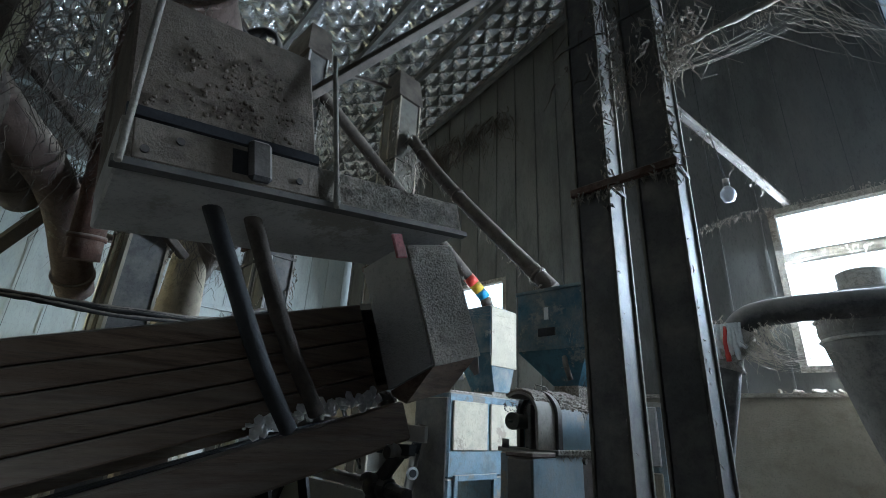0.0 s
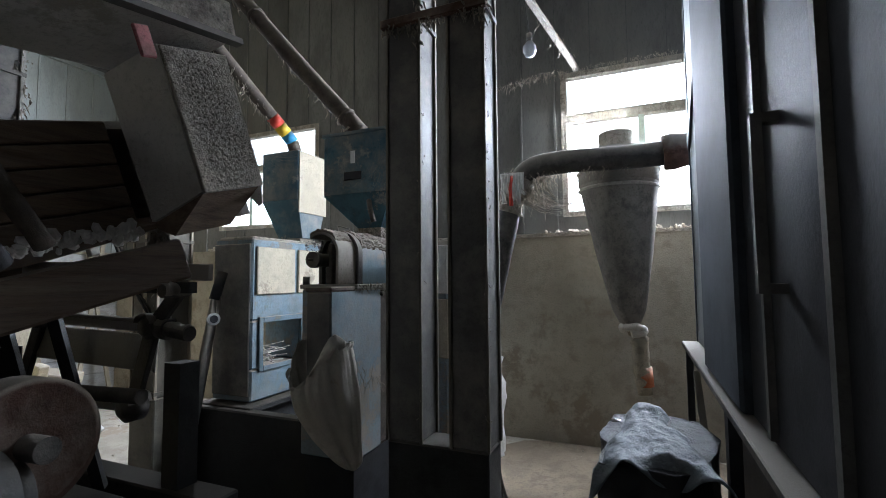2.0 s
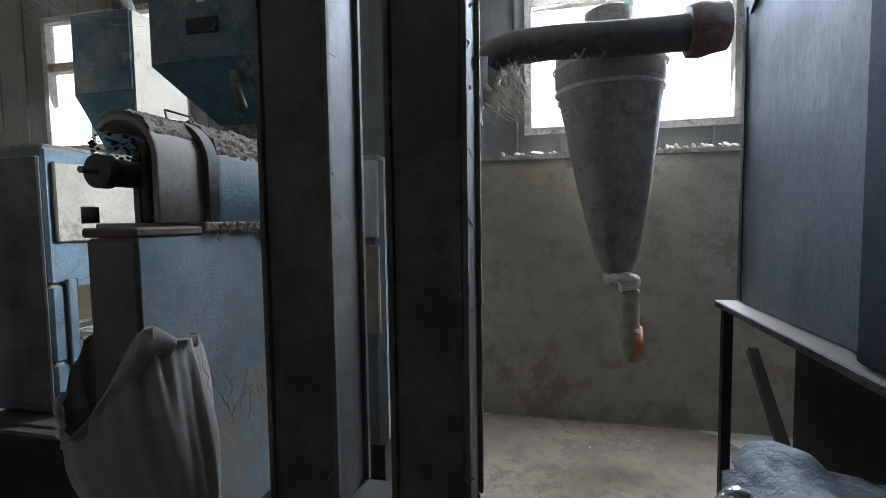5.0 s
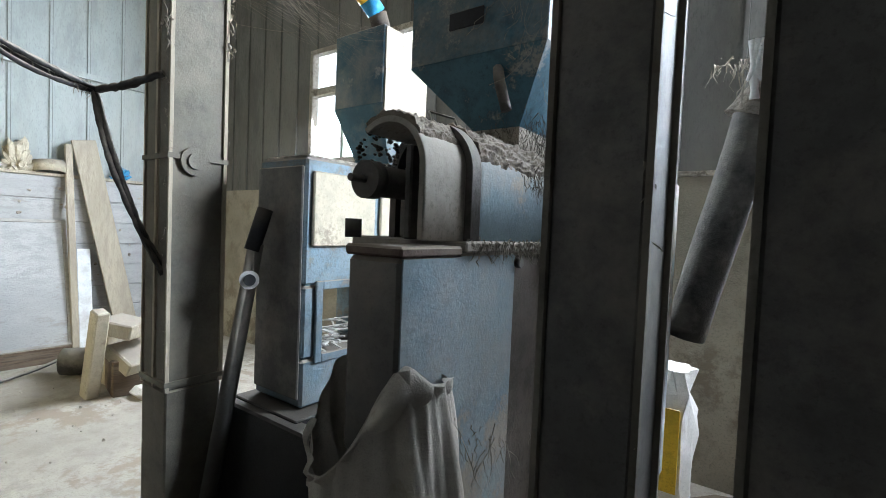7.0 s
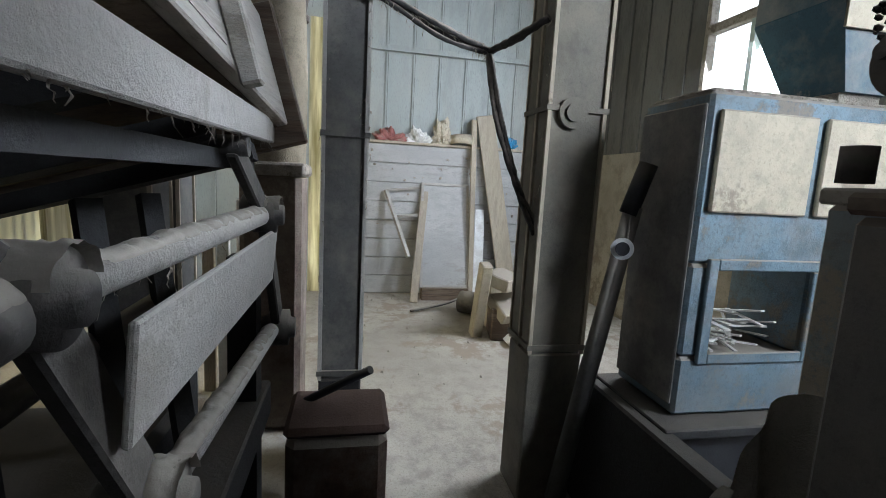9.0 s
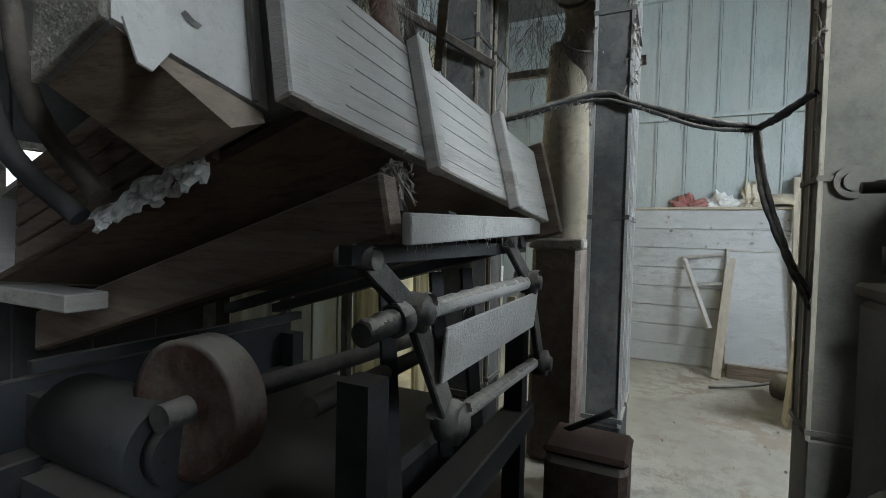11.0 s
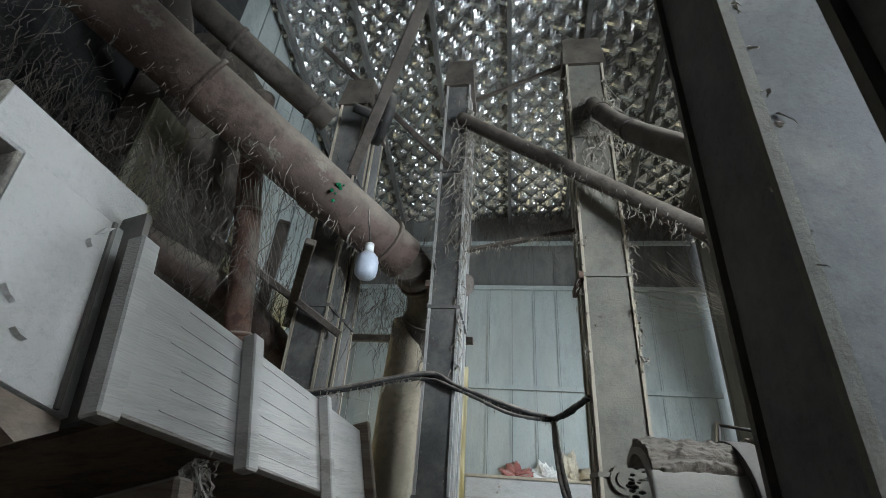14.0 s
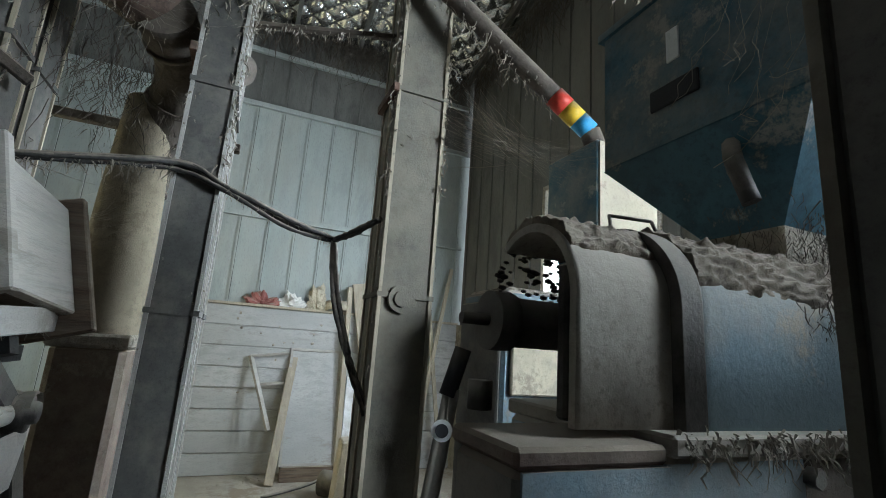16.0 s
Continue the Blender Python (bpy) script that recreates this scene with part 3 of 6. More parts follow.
add_lathe(bm, [(0.17, -0.03), (0.2, -0.03), (0.2, 0.03), (0.17, 0.03), (0.17, -0.03)], 32, m)
part("rim", bm, M_IRON, p)
for k in range(5):
    bm = bmesh.new()
    a = 2 * math.pi * k / 5
    add_bar(bm, m @ Vector((0.03 * math.cos(a), 0.03 * math.sin(a), 0)), m @ Vector((0.175 * math.cos(a), 0.175 * math.sin(a), 0)), 0.04, 0.02)
    part("spoke", bm, M_IRON, p)
part("hub", T((m @ Vector((0, 0, -0.05)), m @ Vector((0, 0, 0.22)), 0.035)), M_IRON, p)

# ---- grain spouts ----
def spout(name, points, r, mat, label, category="pipe"):
    root = thing(name, points[-1], label, category)
    bm = bmesh.new()
    add_hose(bm, points, r, 18, 10, 0.03)
    part("pipe", bm, mat, root)
    pts = curve_points(points, 10)
    for k in (4, len(pts) // 2, len(pts) - 3):
        d_ = (pts[k + 1] - pts[k]).normalized()
        part("flange", T((pts[k], pts[k] + d_ * 0.025, r * 1.13)), mat, root)
    return root


s = thing("grain_spout", (-2.52, 3.18, 2.5), "dusty steel spout patched with red, yellow and blue tape", "pipe", "grain spouts")
part("tip", T(((-2.52, 3.18, 2.585), (-2.51, 3.23, 2.46), 0.050), seg=16), M_PIPE, s)
bm = bmesh.new()
add_hose(bm, [(-2.95, 1.55, 4.02), (-2.84, 1.97, 3.65), (-2.72, 2.43, 3.25), (-2.566, 3.0, 2.745)], 0.048, 16, 10, 0.06)
part("pipe", bm, M_PIPE, s)
A, Bp = Vector((-2.566, 3.0, 2.745)), Vector((-2.52, 3.18, 2.585))
for k, (mt, nm) in enumerate(((M_RED, "red_tape"), (M_YELLOW, "yellow_tape"), (M_CYAN, "blue_tape"))):
    q0, q1 = A.lerp(Bp, k / 3), A.lerp(Bp, (k + 1) / 3)
    part(nm, T((q0, q1, 0.052 - 0.001 * k)), mt, s)
spout("grain_spout", [(-2.80, 2.45, 3.95), (-2.45, 2.47, 3.47), (-2.0, 2.50, 2.94), (-1.50, 2.62, 2.36)], 0.052, M_PIPE, "long dusty steel grain spout", "pipe")["group"] = "grain spouts"
spout("dust_duct", [(-0.2, -0.75, 3.92), (-1.45, 0.07, 3.48), (-2.3, 0.68, 3.18), (-3.05, 1.22, 2.93)], 0.15, M_DUCT, "large rust-red dust duct hung with webs", "duct")
spout("dust_duct", [(-1.9, -0.6, 2.9), (-2.5, -0.1, 2.72), (-3.0, 0.25, 2.55), (-3.6, 0.5, 2.2)], 0.10, M_DUCT, "smaller brown dust duct behind the large one", "duct")
spout("dust_duct", [(-3.1, 1.25, 2.92), (-3.5, 1.3, 2.85), (-3.8, 1.2, 2.6), (-3.85, 1.14, 2.2)], 0.13, M_PIPE, "elbow of dusty duct", "duct")

# tall dusty fan casing behind the separator
c = thing("dust_collector", (-3.75, 1.14, 0), "tall drab dust-coated collector casing", "collector")
bm = bmesh.new()
add_box(bm, (-3.95, 0.98, 0.0), (-3.58, 1.29, 1.42), None, 0.03)
part("lower_body", bm, M_DUCT, c)
bm = bmesh.new()
add_lathe(bm, [(0.155, 1.42), (0.16, 1.9), (0.15, 2.2), (0.13, 2.55), (0.12, 2.75)], 20, Matrix.Translation((-3.76, 1.14, 0)))
part("upper_body", bm, M_BURLAP, c)
part("collar", B(((-3.97, 0.96, 1.40), (-3.56, 1.31, 1.47)), bevel=0.015), M_DUSTY, c)

# braces under the roof
for a, b, w in (((-0.75, 2.25, 3.42), (-0.42, 4.5, 3.36), 0.045), ((-3.4, 1.5, 4.6), (-2.9, 2.5, 4.55), 0.035), ((-3.3, 1.6, 3.12), (-3.0, 2.4, 3.12), 0.035),
                ((-2.5, 1.0, 3.2), (-0.75, 2.3, 4.7), 0.06), ((-3.2, 0.2, 5.2), (-3.0, 1.5, 3.6), 0.05)):
    bm = bmesh.new()
    add_bar(bm, a, b, w, w * 0.8, (0.1, 0.2, 1), 0.004)
    single("brace", bm, M_PIPE, "dust-furred diagonal steel brace under the roof", "brace", "braces")

# ---- cyclone and its duct ----
c = thing("cyclone", (-0.06, 4.0, 0.62), "grey dusty sheet-metal cyclone with a tied dust sock", "cyclone")
T0 = Matrix.Translation((-0.08, 4.0, 0))
bm = bmesh.new()
add_lathe(bm, [(0.135, 2.30), (0.135, 2.56), (0.12, 2.57), (0.0, 2.57)], 28, T0)
part("outlet_collar", bm, M_DUSTY, c)
bm = bmesh.new()
add_lathe(bm, [(0.14, 2.42), (0.29, 2.41), (0.295, 2.17), (0.285, 2.165)], 32, T0)
part("barrel", bm, M_CONE, c)
bm = bmesh.new()
prof = [(0.288, 2.17), (0.27, 2.05), (0.20, 1.62), (0.12, 1.22), (0.075, 1.12)]
vs = add_lathe(bm, prof, 32, T0)
for v in vs:
    v.co.x += 0.05 * (2.17 - v.co.z)
part("cone", bm, M_CONE, c)
bm = bmesh.new()
add_hose(bm, [(0.0, 4.0, 1.16), (-0.02, 4.0, 1.10), (0.03, 4.0, 1.0), (0.04, 4.0, 0.8), (0.06, 4.0, 0.6)], 0.055, 12, 6, 0.5)
part("dust_sock", bm, M_BURLAP, c)
bm = bmesh.new()
add_hose(bm, [(-0.09, 3.98, 1.08), (0.0, 3.93, 1.1), (0.07, 3.96, 1.07), (-0.02, 3.94, 1.04)], 0.03, 8, 6, 0.5)
part("knot", bm, M_CLOTH, c, "knotted rag")
part("orange_patch", T(((0.055, 4.0, 0.80), (0.065, 4.0, 0.66), 0.058)), material("orange_sack_print", (0.5, 0.16, 0.07), 0.8, vary=0.2, dust=0.2), c)
for z, r in ((2.26, 0.298), (2.13, 0.288)):
    bm = bmesh.new()
    add_lathe(bm, [(r, z - 0.012), (r + 0.012, z), (r, z + 0.012)], 32, T0)
    part("wire_band", bm, M_ROPE, c)
part("wall_bracket", B(((-0.36, 4.25, 2.18), (-0.30, 4.53, 2.24)), ((0.14, 4.25, 2.18), (0.20, 4.53, 2.24)), ((-0.36, 4.20, 2.18), (0.20, 4.25, 2.24))), M_IRON, c)
d = thing("suction_duct", (-0.3, 3.62, 1.2), "dark dusty suction duct with an elbow", "duct")
bm = bmesh.new()
add_hose(bm, [(0.36, 3.6, 2.28), (0.0, 3.6, 2.28), (-0.45, 3.6, 2.29), (-0.68, 3.6, 2.25), (-0.80, 3.6, 2.08), (-0.87, 3.6, 1.78), (-0.96, 3.6, 1.4), (-1.04, 3.6, 1.05)], 0.082, 18, 8, 0.03)
part("pipe", bm, M_IRON, d)
bm = bmesh.new()
add_hose(bm, [(0.22, 3.6, 2.28), (0.38, 3.6, 2.29)], 0.115, 14, 3, 0.25)
part("wrapping", bm, M_RUST, d, "ragged cloth wrapping at the joint")
bm = bmesh.new()
add_hose(bm, [(-0.72, 3.6, 2.2), (-0.80, 3.6, 2.06), (-0.84, 3.6, 1.95)], 0.10, 14, 3, 0.3)
part("wrapping", bm, M_DUSTY, d, "dust-caked joint")

# ---- steel bin ----
M_BINPALE = material("pale_blue_grey_panel", (0.15, 0.17, 0.185), 0.6, vary=0.25, grain=4, bump=0.1, dust=0.2, stretch=(1, 1, 0.4))
b = thing("steel_bin", (1.0, 1.8, 0), "tall dark steel storage bin on a stand", "bin")
part("side_panel", B(((0.345, 2.42, 1.09), (0.37, 3.25, 4.4))), M_BINPALE, b, "dull blue-grey panel")
part("end_panel", B(((0.34, 3.25, 1.09), (1.9, 3.28, 4.4))), M_BLUEGREY, b)
part("corner_post", B(((0.285, 1.68, 1.09), (0.36, 2.42, 4.4)), bevel=0.01), M_BLUEGREY, b)
bm = bmesh.new()
add_bar(bm, (0.335, 3.22, 2.22), (0.33, 2.46, 2.80), 0.012, 0.10, (0, 0.5, 1), 0.002)
part("stiffening_strap", bm, M_BLACK, b, "dark slanting strap across the panel")
part("front_panel", B(((0.315, 0.25, 1.09), (0.36, 1.68, 4.4))), M_BLACK, b)
part("back_panel", B(((1.88, 0.25, 1.09), (1.9, 3.25, 4.4))), M_BLACK, b)
part("bottom", B(((0.36, 0.25, 1.09), (1.88, 3.25, 1.11))), M_BLACK, b)
for y in (0.55, 1.05, 1.45):
    part("rib", B(((0.30, y - 0.012, 1.10), (0.315, y + 0.012, 4.4))), M_STEEL, b)
# added black block: fills the space below the ledge with shade
part("under_bin_shade", B(((0.42, 0.35, 0.05), (1.8, 3.0, 1.05)), bevel=0.02), M_SOOT_SHADE, b, "black block standing in for the shade under the bin")
part("handle", B(((0.265, 1.30, 1.42), (0.285, 1.325, 1.78)), ((0.285, 1.30, 1.42), (0.315, 1.325, 1.44)), ((0.285, 1.30, 1.76), (0.315, 1.325, 1.78))), M_STEEL, b)
part("ledge", B(((0.265, 0.25, 1.058), (0.37, 3.30, 1.085)), bevel=0.004), M_IRON, b, "dust-covered angle-iron ledge")
for x, y in ((0.28, 3.27), (0.28, 1.9), (0.28, 0.4), (1.85, 3.25), (1.85, 0.4)):
    part("leg", B(((x, y - 0.035, 0.0), (x + 0.035, y, 1.058))), M_BLACK, b)
bm = bmesh.new()
add_bar(bm, (0.31, 3.04, 0.95), (0.31, 2.3, 0.25), 0.03, 0.03)
part("diagonal_brace", bm, M_STEEL, b)


# ---- sacks and bags ----
M_COVER = material("grey_blue_plastic_sheet", (0.20, 0.225, 0.25), 0.38, vary=0.25, grain=14, bump=0.8, fine=45)


def heap_top(y):
    """Height of the heaped load under the sheet, from its front hem to the rear lump."""
    return 0.90 + 0.03 * math.exp(-((y - 2.0) / 0.18) ** 2) + 0.04 * math.exp(-((y - 2.22) / 0.09) ** 2)


sk = thing("black_sack", (0.10, 1.98, 0), "large full black sack under a crumpled grey-blue plastic sheet", "sack")
# body: a bulging sack, wider at the floor
bm = bmesh.new()
rows = []
for k in range(25):
    t = k / 24
    ring = []
    for i in range(56):
        a = 2 * math.pi * i / 56
        cx, cy = math.cos(a), math.sin(a)
        sq = 1 / max(abs(cx), abs(cy)) ** 0.55
        n = noise.noise(Vector((cx * 2.2, cy * 2.2, t * 2.5))) * 0.035 + noise.noise(Vector((cx * 7, cy * 7, t * 7))) * 0.012
        w_ = (0.17 + 0.07 * (1 - t) ** 1.2 + n) * sq
        d_ = (0.23 + 0.04 * (1 - t) + n) * sq
        x, y = 0.085 + w_ * cx - 0.02 * (1 - t), 1.99 + d_ * cy
        ring.append(bm.verts.new((x, y, (heap_top(y) - 0.02) * t)))
    rows.append(ring)
for p_, q_ in zip(rows, rows[1:]):
    for i in range(56):
        bm.faces.new((p_[i], p_[(i + 1) % 56], q_[(i + 1) % 56], q_[i])).smooth = True
bm.faces.new(rows[-1])
part("body", bm, M_PLASTIC, sk)
# sheet: lies over the top, front hem in two scallops, narrowing to the rear lump
bm = bmesh.new()
grid = []
for j in range(61):
    v = j / 60
    row = []
    for i in range(61):
        u = 2 * i / 60 - 1
        y = 1.75 + 0.52 * v - 0.05 * abs(u) ** 2 * (1 - v)
        half = 0.20 - 0.13 * v ** 0.9
        x = 0.085 - 0.03 * v + half * u
        fold = 0.016 * noise.noise(Vector((x * 11, y * 9, 2))) + 0.009 * noise.noise(Vector((x * 30, y * 22, 5))) + 0.010 * math.sin(34 * y + 9 * x) * v
        z = heap_top(y) + 0.012 + fold - 0.05 * abs(u) ** 3 - 0.035 * max(0, 0.10 - v) / 0.10 * (1.2 + math.sin(5 * u + 0.6))
        row.append(bm.verts.new((x, y, z)))
    grid.append(row)
for p_, q_ in zip(grid, grid[1:]):
    for i in range(60):
        bm.faces.new((p_[i], p_[i + 1], q_[i + 1], q_[i])).smooth = True
cover_ = part("cover_sheet", bm, M_COVER, sk, "crumpled grey-blue plastic sheet")
cover_.modifiers.new("thickness", 'SOLIDIFY').thickness = 0.004
bm = bmesh.new()
add_hose(bm, [(0.01, 2.12, 0.87), (-0.05, 2.13, 0.905), (-0.075, 2.13, 0.875)], 0.02, 8, 4)
single("tap_handle", bm, M_CHROME, "small bright bent metal handle", "handle")

M_RUSTDARK = material("grimy_rusty_lid", (0.085, 0.052, 0.04), 0.85, dust=0.1, vary=0.35, grain=16, bump=0.4, dust_colour=(0.13, 0.085, 0.065))
# coal shovel on the floor
sh = thing("shovel", (-0.55, 2.85, 0), "rusty shovel leaning with its blade on the floor", "shovel")
bm = bmesh.new()
add_hose(bm, [(-0.70, 2.62, 0.75), (-0.68, 2.7, 0.4), (-0.62, 2.8, 0.12), (-0.55, 2.86, 0.06)], 0.016, 8, 6)
part("handle", bm, M_IRON, sh)
bm = bmesh.new()
add_prism(bm, [(-0.075, 0.02), (-0.05, 0.0), (0.05, 0.0), (0.075, 0.02), (0.07, 0.03), (0.045, 0.01), (-0.045, 0.01), (-0.07, 0.03)], -0.02, 0.18, pose(-0.57, 2.80, 0.03, 6, 0, -35))
part("blade", bm, M_RUSTDARK, sh)

# ---- rice whitener with its drum ----
M_RUSTBROWN = material("grimy_brown_steel", (0.095, 0.078, 0.062), 0.85, dust=0.2, vary=0.35, grain=8, bump=0.4, dust_colour=(0.18, 0.15, 0.12))
w = thing("rice_whitener", (-1.45, 2.6, 0), "pale blue rice whitener with a dust-covered drum", "machine")
part("cabinet", B(((-1.62, 2.231, 0.55), (-1.288, 2.50, 1.41)), bevel=0.008), M_BLUE_PALE, w)
part("rear_frame", B(((-1.60, 2.502, 0.55), (-1.30, 3.05, 1.41)), bevel=0.012), M_RUSTBROWN, w, "dark brown grimy rear frame")
part("outlet_chute", B(((-1.43, 2.035, 1.0), (-1.289, 2.229, 1.40)), bevel=0.008), M_SLATE, w, "slate-grey outlet chute")
part("chute_side", B(((-1.288, 2.04, 0.97), (-1.284, 2.24, 1.40))), M_BLUE_PALE, w, "pale blue side sheet of the chute")
part("chute_rim", B(((-1.435, 2.030, 1.402), (-1.282, 2.236, 1.424)), bevel=0.005), M_DUCT, w)
part("skirt", B(((-1.60, 2.25, 0.0), (-1.30, 3.03, 0.55))), M_BLACK, w)
part("top_flange", B(((-1.64, 2.238, 1.41), (-1.275, 3.07, 1.435)), bevel=0.004), M_HOOD, w)
DX, DZ, DR = -1.425, 1.592, 0.108


def arch(bm, r, y0, y1, thick=0.012, seg=26, lumps=0.0, foot=1.435, a0=0.0, rows=18, left=None):
    """An inverted U along y: a half round on straight sides; a0 trims the sides away, left ends the far side early."""
    angles = [a0 + ((left or math.pi - a0) - a0) * i / seg for i in range(seg + 1)]
    ys = [y0 + (y1 - y0) * k / rows for k in range(rows + 1)]
    sides = []
    for rad in (r, r - thick):
        g = []
        for y in ys:
            row = []
            for i, a_ in enumerate(angles):
                q = rad + (lumps * (noise.noise(Vector((a_ * 4, y * 16, 1))) + 0.7 * noise.noise(Vector((a_ * 9, y * 38, 5))) + 1.3 * max(0, noise.noise(Vector((a_ * 13, y * 60, 9))) - 0.15)) if rad == r else 0)
                if lumps:
                    q -= 0.019 * abs((a_ - math.pi / 2) / (math.pi / 2 - a0)) ** 9
                row.append(Vector((DX + q * math.cos(a_), y, DZ + q * math.sin(a_))))
            if a0 == 0:
                row = [Vector((DX + rad, y, foot))] + row + ([] if left else [Vector((DX - rad, y, foot))])
            g.append([bm.verts.new(c_) for c_ in row])
        sides.append(g)
    n = len(sides[0][0]) - 1
    for g in sides:
        for p, q in zip(g, g[1:]):
            for i in range(n):
                bm.faces.new((p[i], p[i + 1], q[i + 1], q[i])).smooth = True
    for k in (0, -1):
        for i in range(n):
            bm.faces.new((sides[0][k][i], sides[0][k][i + 1], sides[1][k][i + 1], sides[1][k][i]))
    for i in (0, -1):
        for k in range(rows):
            bm.faces.new((sides[0][k][i], sides[0][k + 1][i], sides[1][k + 1][i], sides[1][k][i]))


bm = bmesh.new()
arch(bm, DR, 2.13, 2.30, left=radians(128))
part("drum_hood", bm, M_HOOD, w, "rounded guard, dust-caked")
bm = bmesh.new()
arch(bm, DR + 0.012, 2.137, 2.283, 0.014, 100, 0.008, 1.435, radians(35), 60, radians(126))
part("guard_crust", bm, M_DRAB, w, "crust of bran dust on the guard")
bm = bmesh.new()
arch(bm, DR + 0.010, 2.315, 2.95)
part("drum_shell", bm, M_BLUE_PALE, w)
bm = bmesh.new()
arch(bm, DR + 0.020, 2.33, 2.94, 0.016, 120, 0.012, 1.435, radians(12), 130)
part("dust_crust", bm, M_DRAB, w, "thick crust of bran dust")
bm = bmesh.new()
arch(bm, DR + 0.018, 2.285, 2.325, 0.02)
part("joint_ring", bm, M_IRON, w)
# half disc behind the guard: the far half has rusted out and lets the daylight through
bm = bmesh.new()
sx, sz = DX - 0.03, DZ - 0.02
rim_ = [(DX + (DR - 0.013) * math.cos(a_), DZ + (DR - 0.013) * math.sin(a_)) for a_ in [radians(-90 + 10 * k) for k in range(19)]]
add_prism(bm, [(sx, DZ - DR + 0.02), *rim_, (sx + 0.01, DZ + 0.06), (sx - 0.012, DZ + 0.02), (sx + 0.008, sz)], 2.25, 2.262)
part("drum_back", bm, M_IRON, w, "rusted half disc inside the guard")
part("inner_wall", B(((DX + 0.03, 2.16, 1.435), (DX + 0.05, 2.29, DZ + 0.05)), bevel=0.004), M_IRON, w)
# lacy rim of old dust along the rusted edge of the guard
bm = bmesh.new()
for k in range(110):
    a_ = radians(122 + 52 * rnd.random() ** 1.4)
    rr_ = DR - 0.004 + rnd.uniform(-0.004, 0.003)
    bmesh.ops.create_icosphere(bm, subdivisions=1, radius=rnd.uniform(0.002, 0.0055), matrix=Matrix.Translation((DX + rr_ * math.cos(a_), 2.135 + 0.14 * rnd.random(), DZ + rr_ * math.sin(a_))) @ Matrix.Diagonal((0.5, 1.8, 1, 1)))
part("rusted_edge", bm, M_IRON, w, "rusted lacy edge of the guard")["kind"] = "stuff"
part("shaft", T(((DX, 2.075, DZ - 0.035), (DX, 2.30, DZ - 0.035), 0.034), ((DX, 2.03, DZ - 0.035), (DX, 2.075, DZ - 0.035), 0.008), ((DX, 2.07, DZ - 0.035), (DX, 2.10, DZ - 0.035), 0.040), seg=24), M_IRON, w)
part("bearing_block", B(((DX - 0.02, 2.20, 1.436), (DX + 0.02, 2.25, 1.53)), bevel=0.008), M_IRON, w)
part("set_screw", T(((DX - 0.05, 2.09, 1.435), (DX - 0.05, 2.09, 1.475), 0.018), seg=10), M_IRON, w)
part("bent_wire", T(((DX + 0.01, 2.28, DZ + DR), (DX - 0.02, 2.30, DZ + DR + 0.05), 0.003), ((DX - 0.02, 2.30, DZ + DR + 0.05), (DX + 0.03, 2.34, DZ + DR + 0.035), 0.003), ((DX + 0.03, 2.34, DZ + DR + 0.035), (DX + 0.04, 2.35, DZ + DR), 0.003), seg=6), M_IRON, w)
for k in range(2):
    a = radians(90 - 100 * k)
    bm = bmesh.new()
    add_bar(bm, (DX, 2.272, DZ - 0.035), (DX + 0.10 * math.cos(a), 2.272, DZ - 0.035 + 0.10 * math.sin(a)), 0.03, 0.018, (0, 1, 0))
    part("spoke", bm, M_IRON, w)
for y in (2.5, 2.7, 2.9):
    for z in (1.40,):
        part("bolt", T(((-1.288, y, z - 0.02), (-1.272, y, z - 0.02), 0.014), seg=6), M_IRON, w)

# feed hopper over the whitener
h = thing("feed_hopper", (-1.5, 2.75, 1.8), "dark blue steel feed hopper above the drum", "hopper", "feed hoppers")
HX0, HX1, HY0, HY1 = -1.71, -1.245, 2.53, 2.97
part("upper_box", B(((HX0, HY0, 1.965), (HX1, HY1, 2.34)), bevel=0.004), M_BLUE, h)
bm = bmesh.new()
add_frustum(bm, (-1.52, 2.62), (-1.36, 2.84), 1.77, (HX0, HY0), (HX1, HY1), 1.965)
part("funnel", bm, M_BLUE, h)
part("neck", B(((-1.52, 2.62, 1.69), (-1.36, 2.84, 1.78))), M_DUSTY, h)
part("label_plate", B(((-1.515, HY0 - 0.004, 2.15), (-1.485, HY0, 2.225))), M_WHITE, h, "small white sight label")
part("name_plate", B(((-1.56, HY0 - 0.008, 2.05), (-1.44, HY0, 2.10)), bevel=0.003), M_BLACK, h, "dark worn maker's plate")
part("stiffener", B(((HX0 - 0.01, HY0 - 0.01, 2.325), (HX1 + 0.01, HY1 + 0.01, 2.345))), M_BLUE, h)
bm = bmesh.new()
add_hose(bm, [(-1.40, 2.55, 1.92), (-1.37, 2.51, 1.87), (-1.35, 2.52, 1.79)], 0.016, 8, 4)
part("slide_lever", bm, M_IRON, h)

# sack tied under the chute: the mouth sags open in front and is hitched up at one corner
def sack_mouth(a):
    front = max(0.0, math.cos(a + radians(112))) ** 2
    peak = math.exp(-((a + radians(38)) / 0.38) ** 2)
    return 1.155 - 0.20 * front + 0.06 * peak, peak


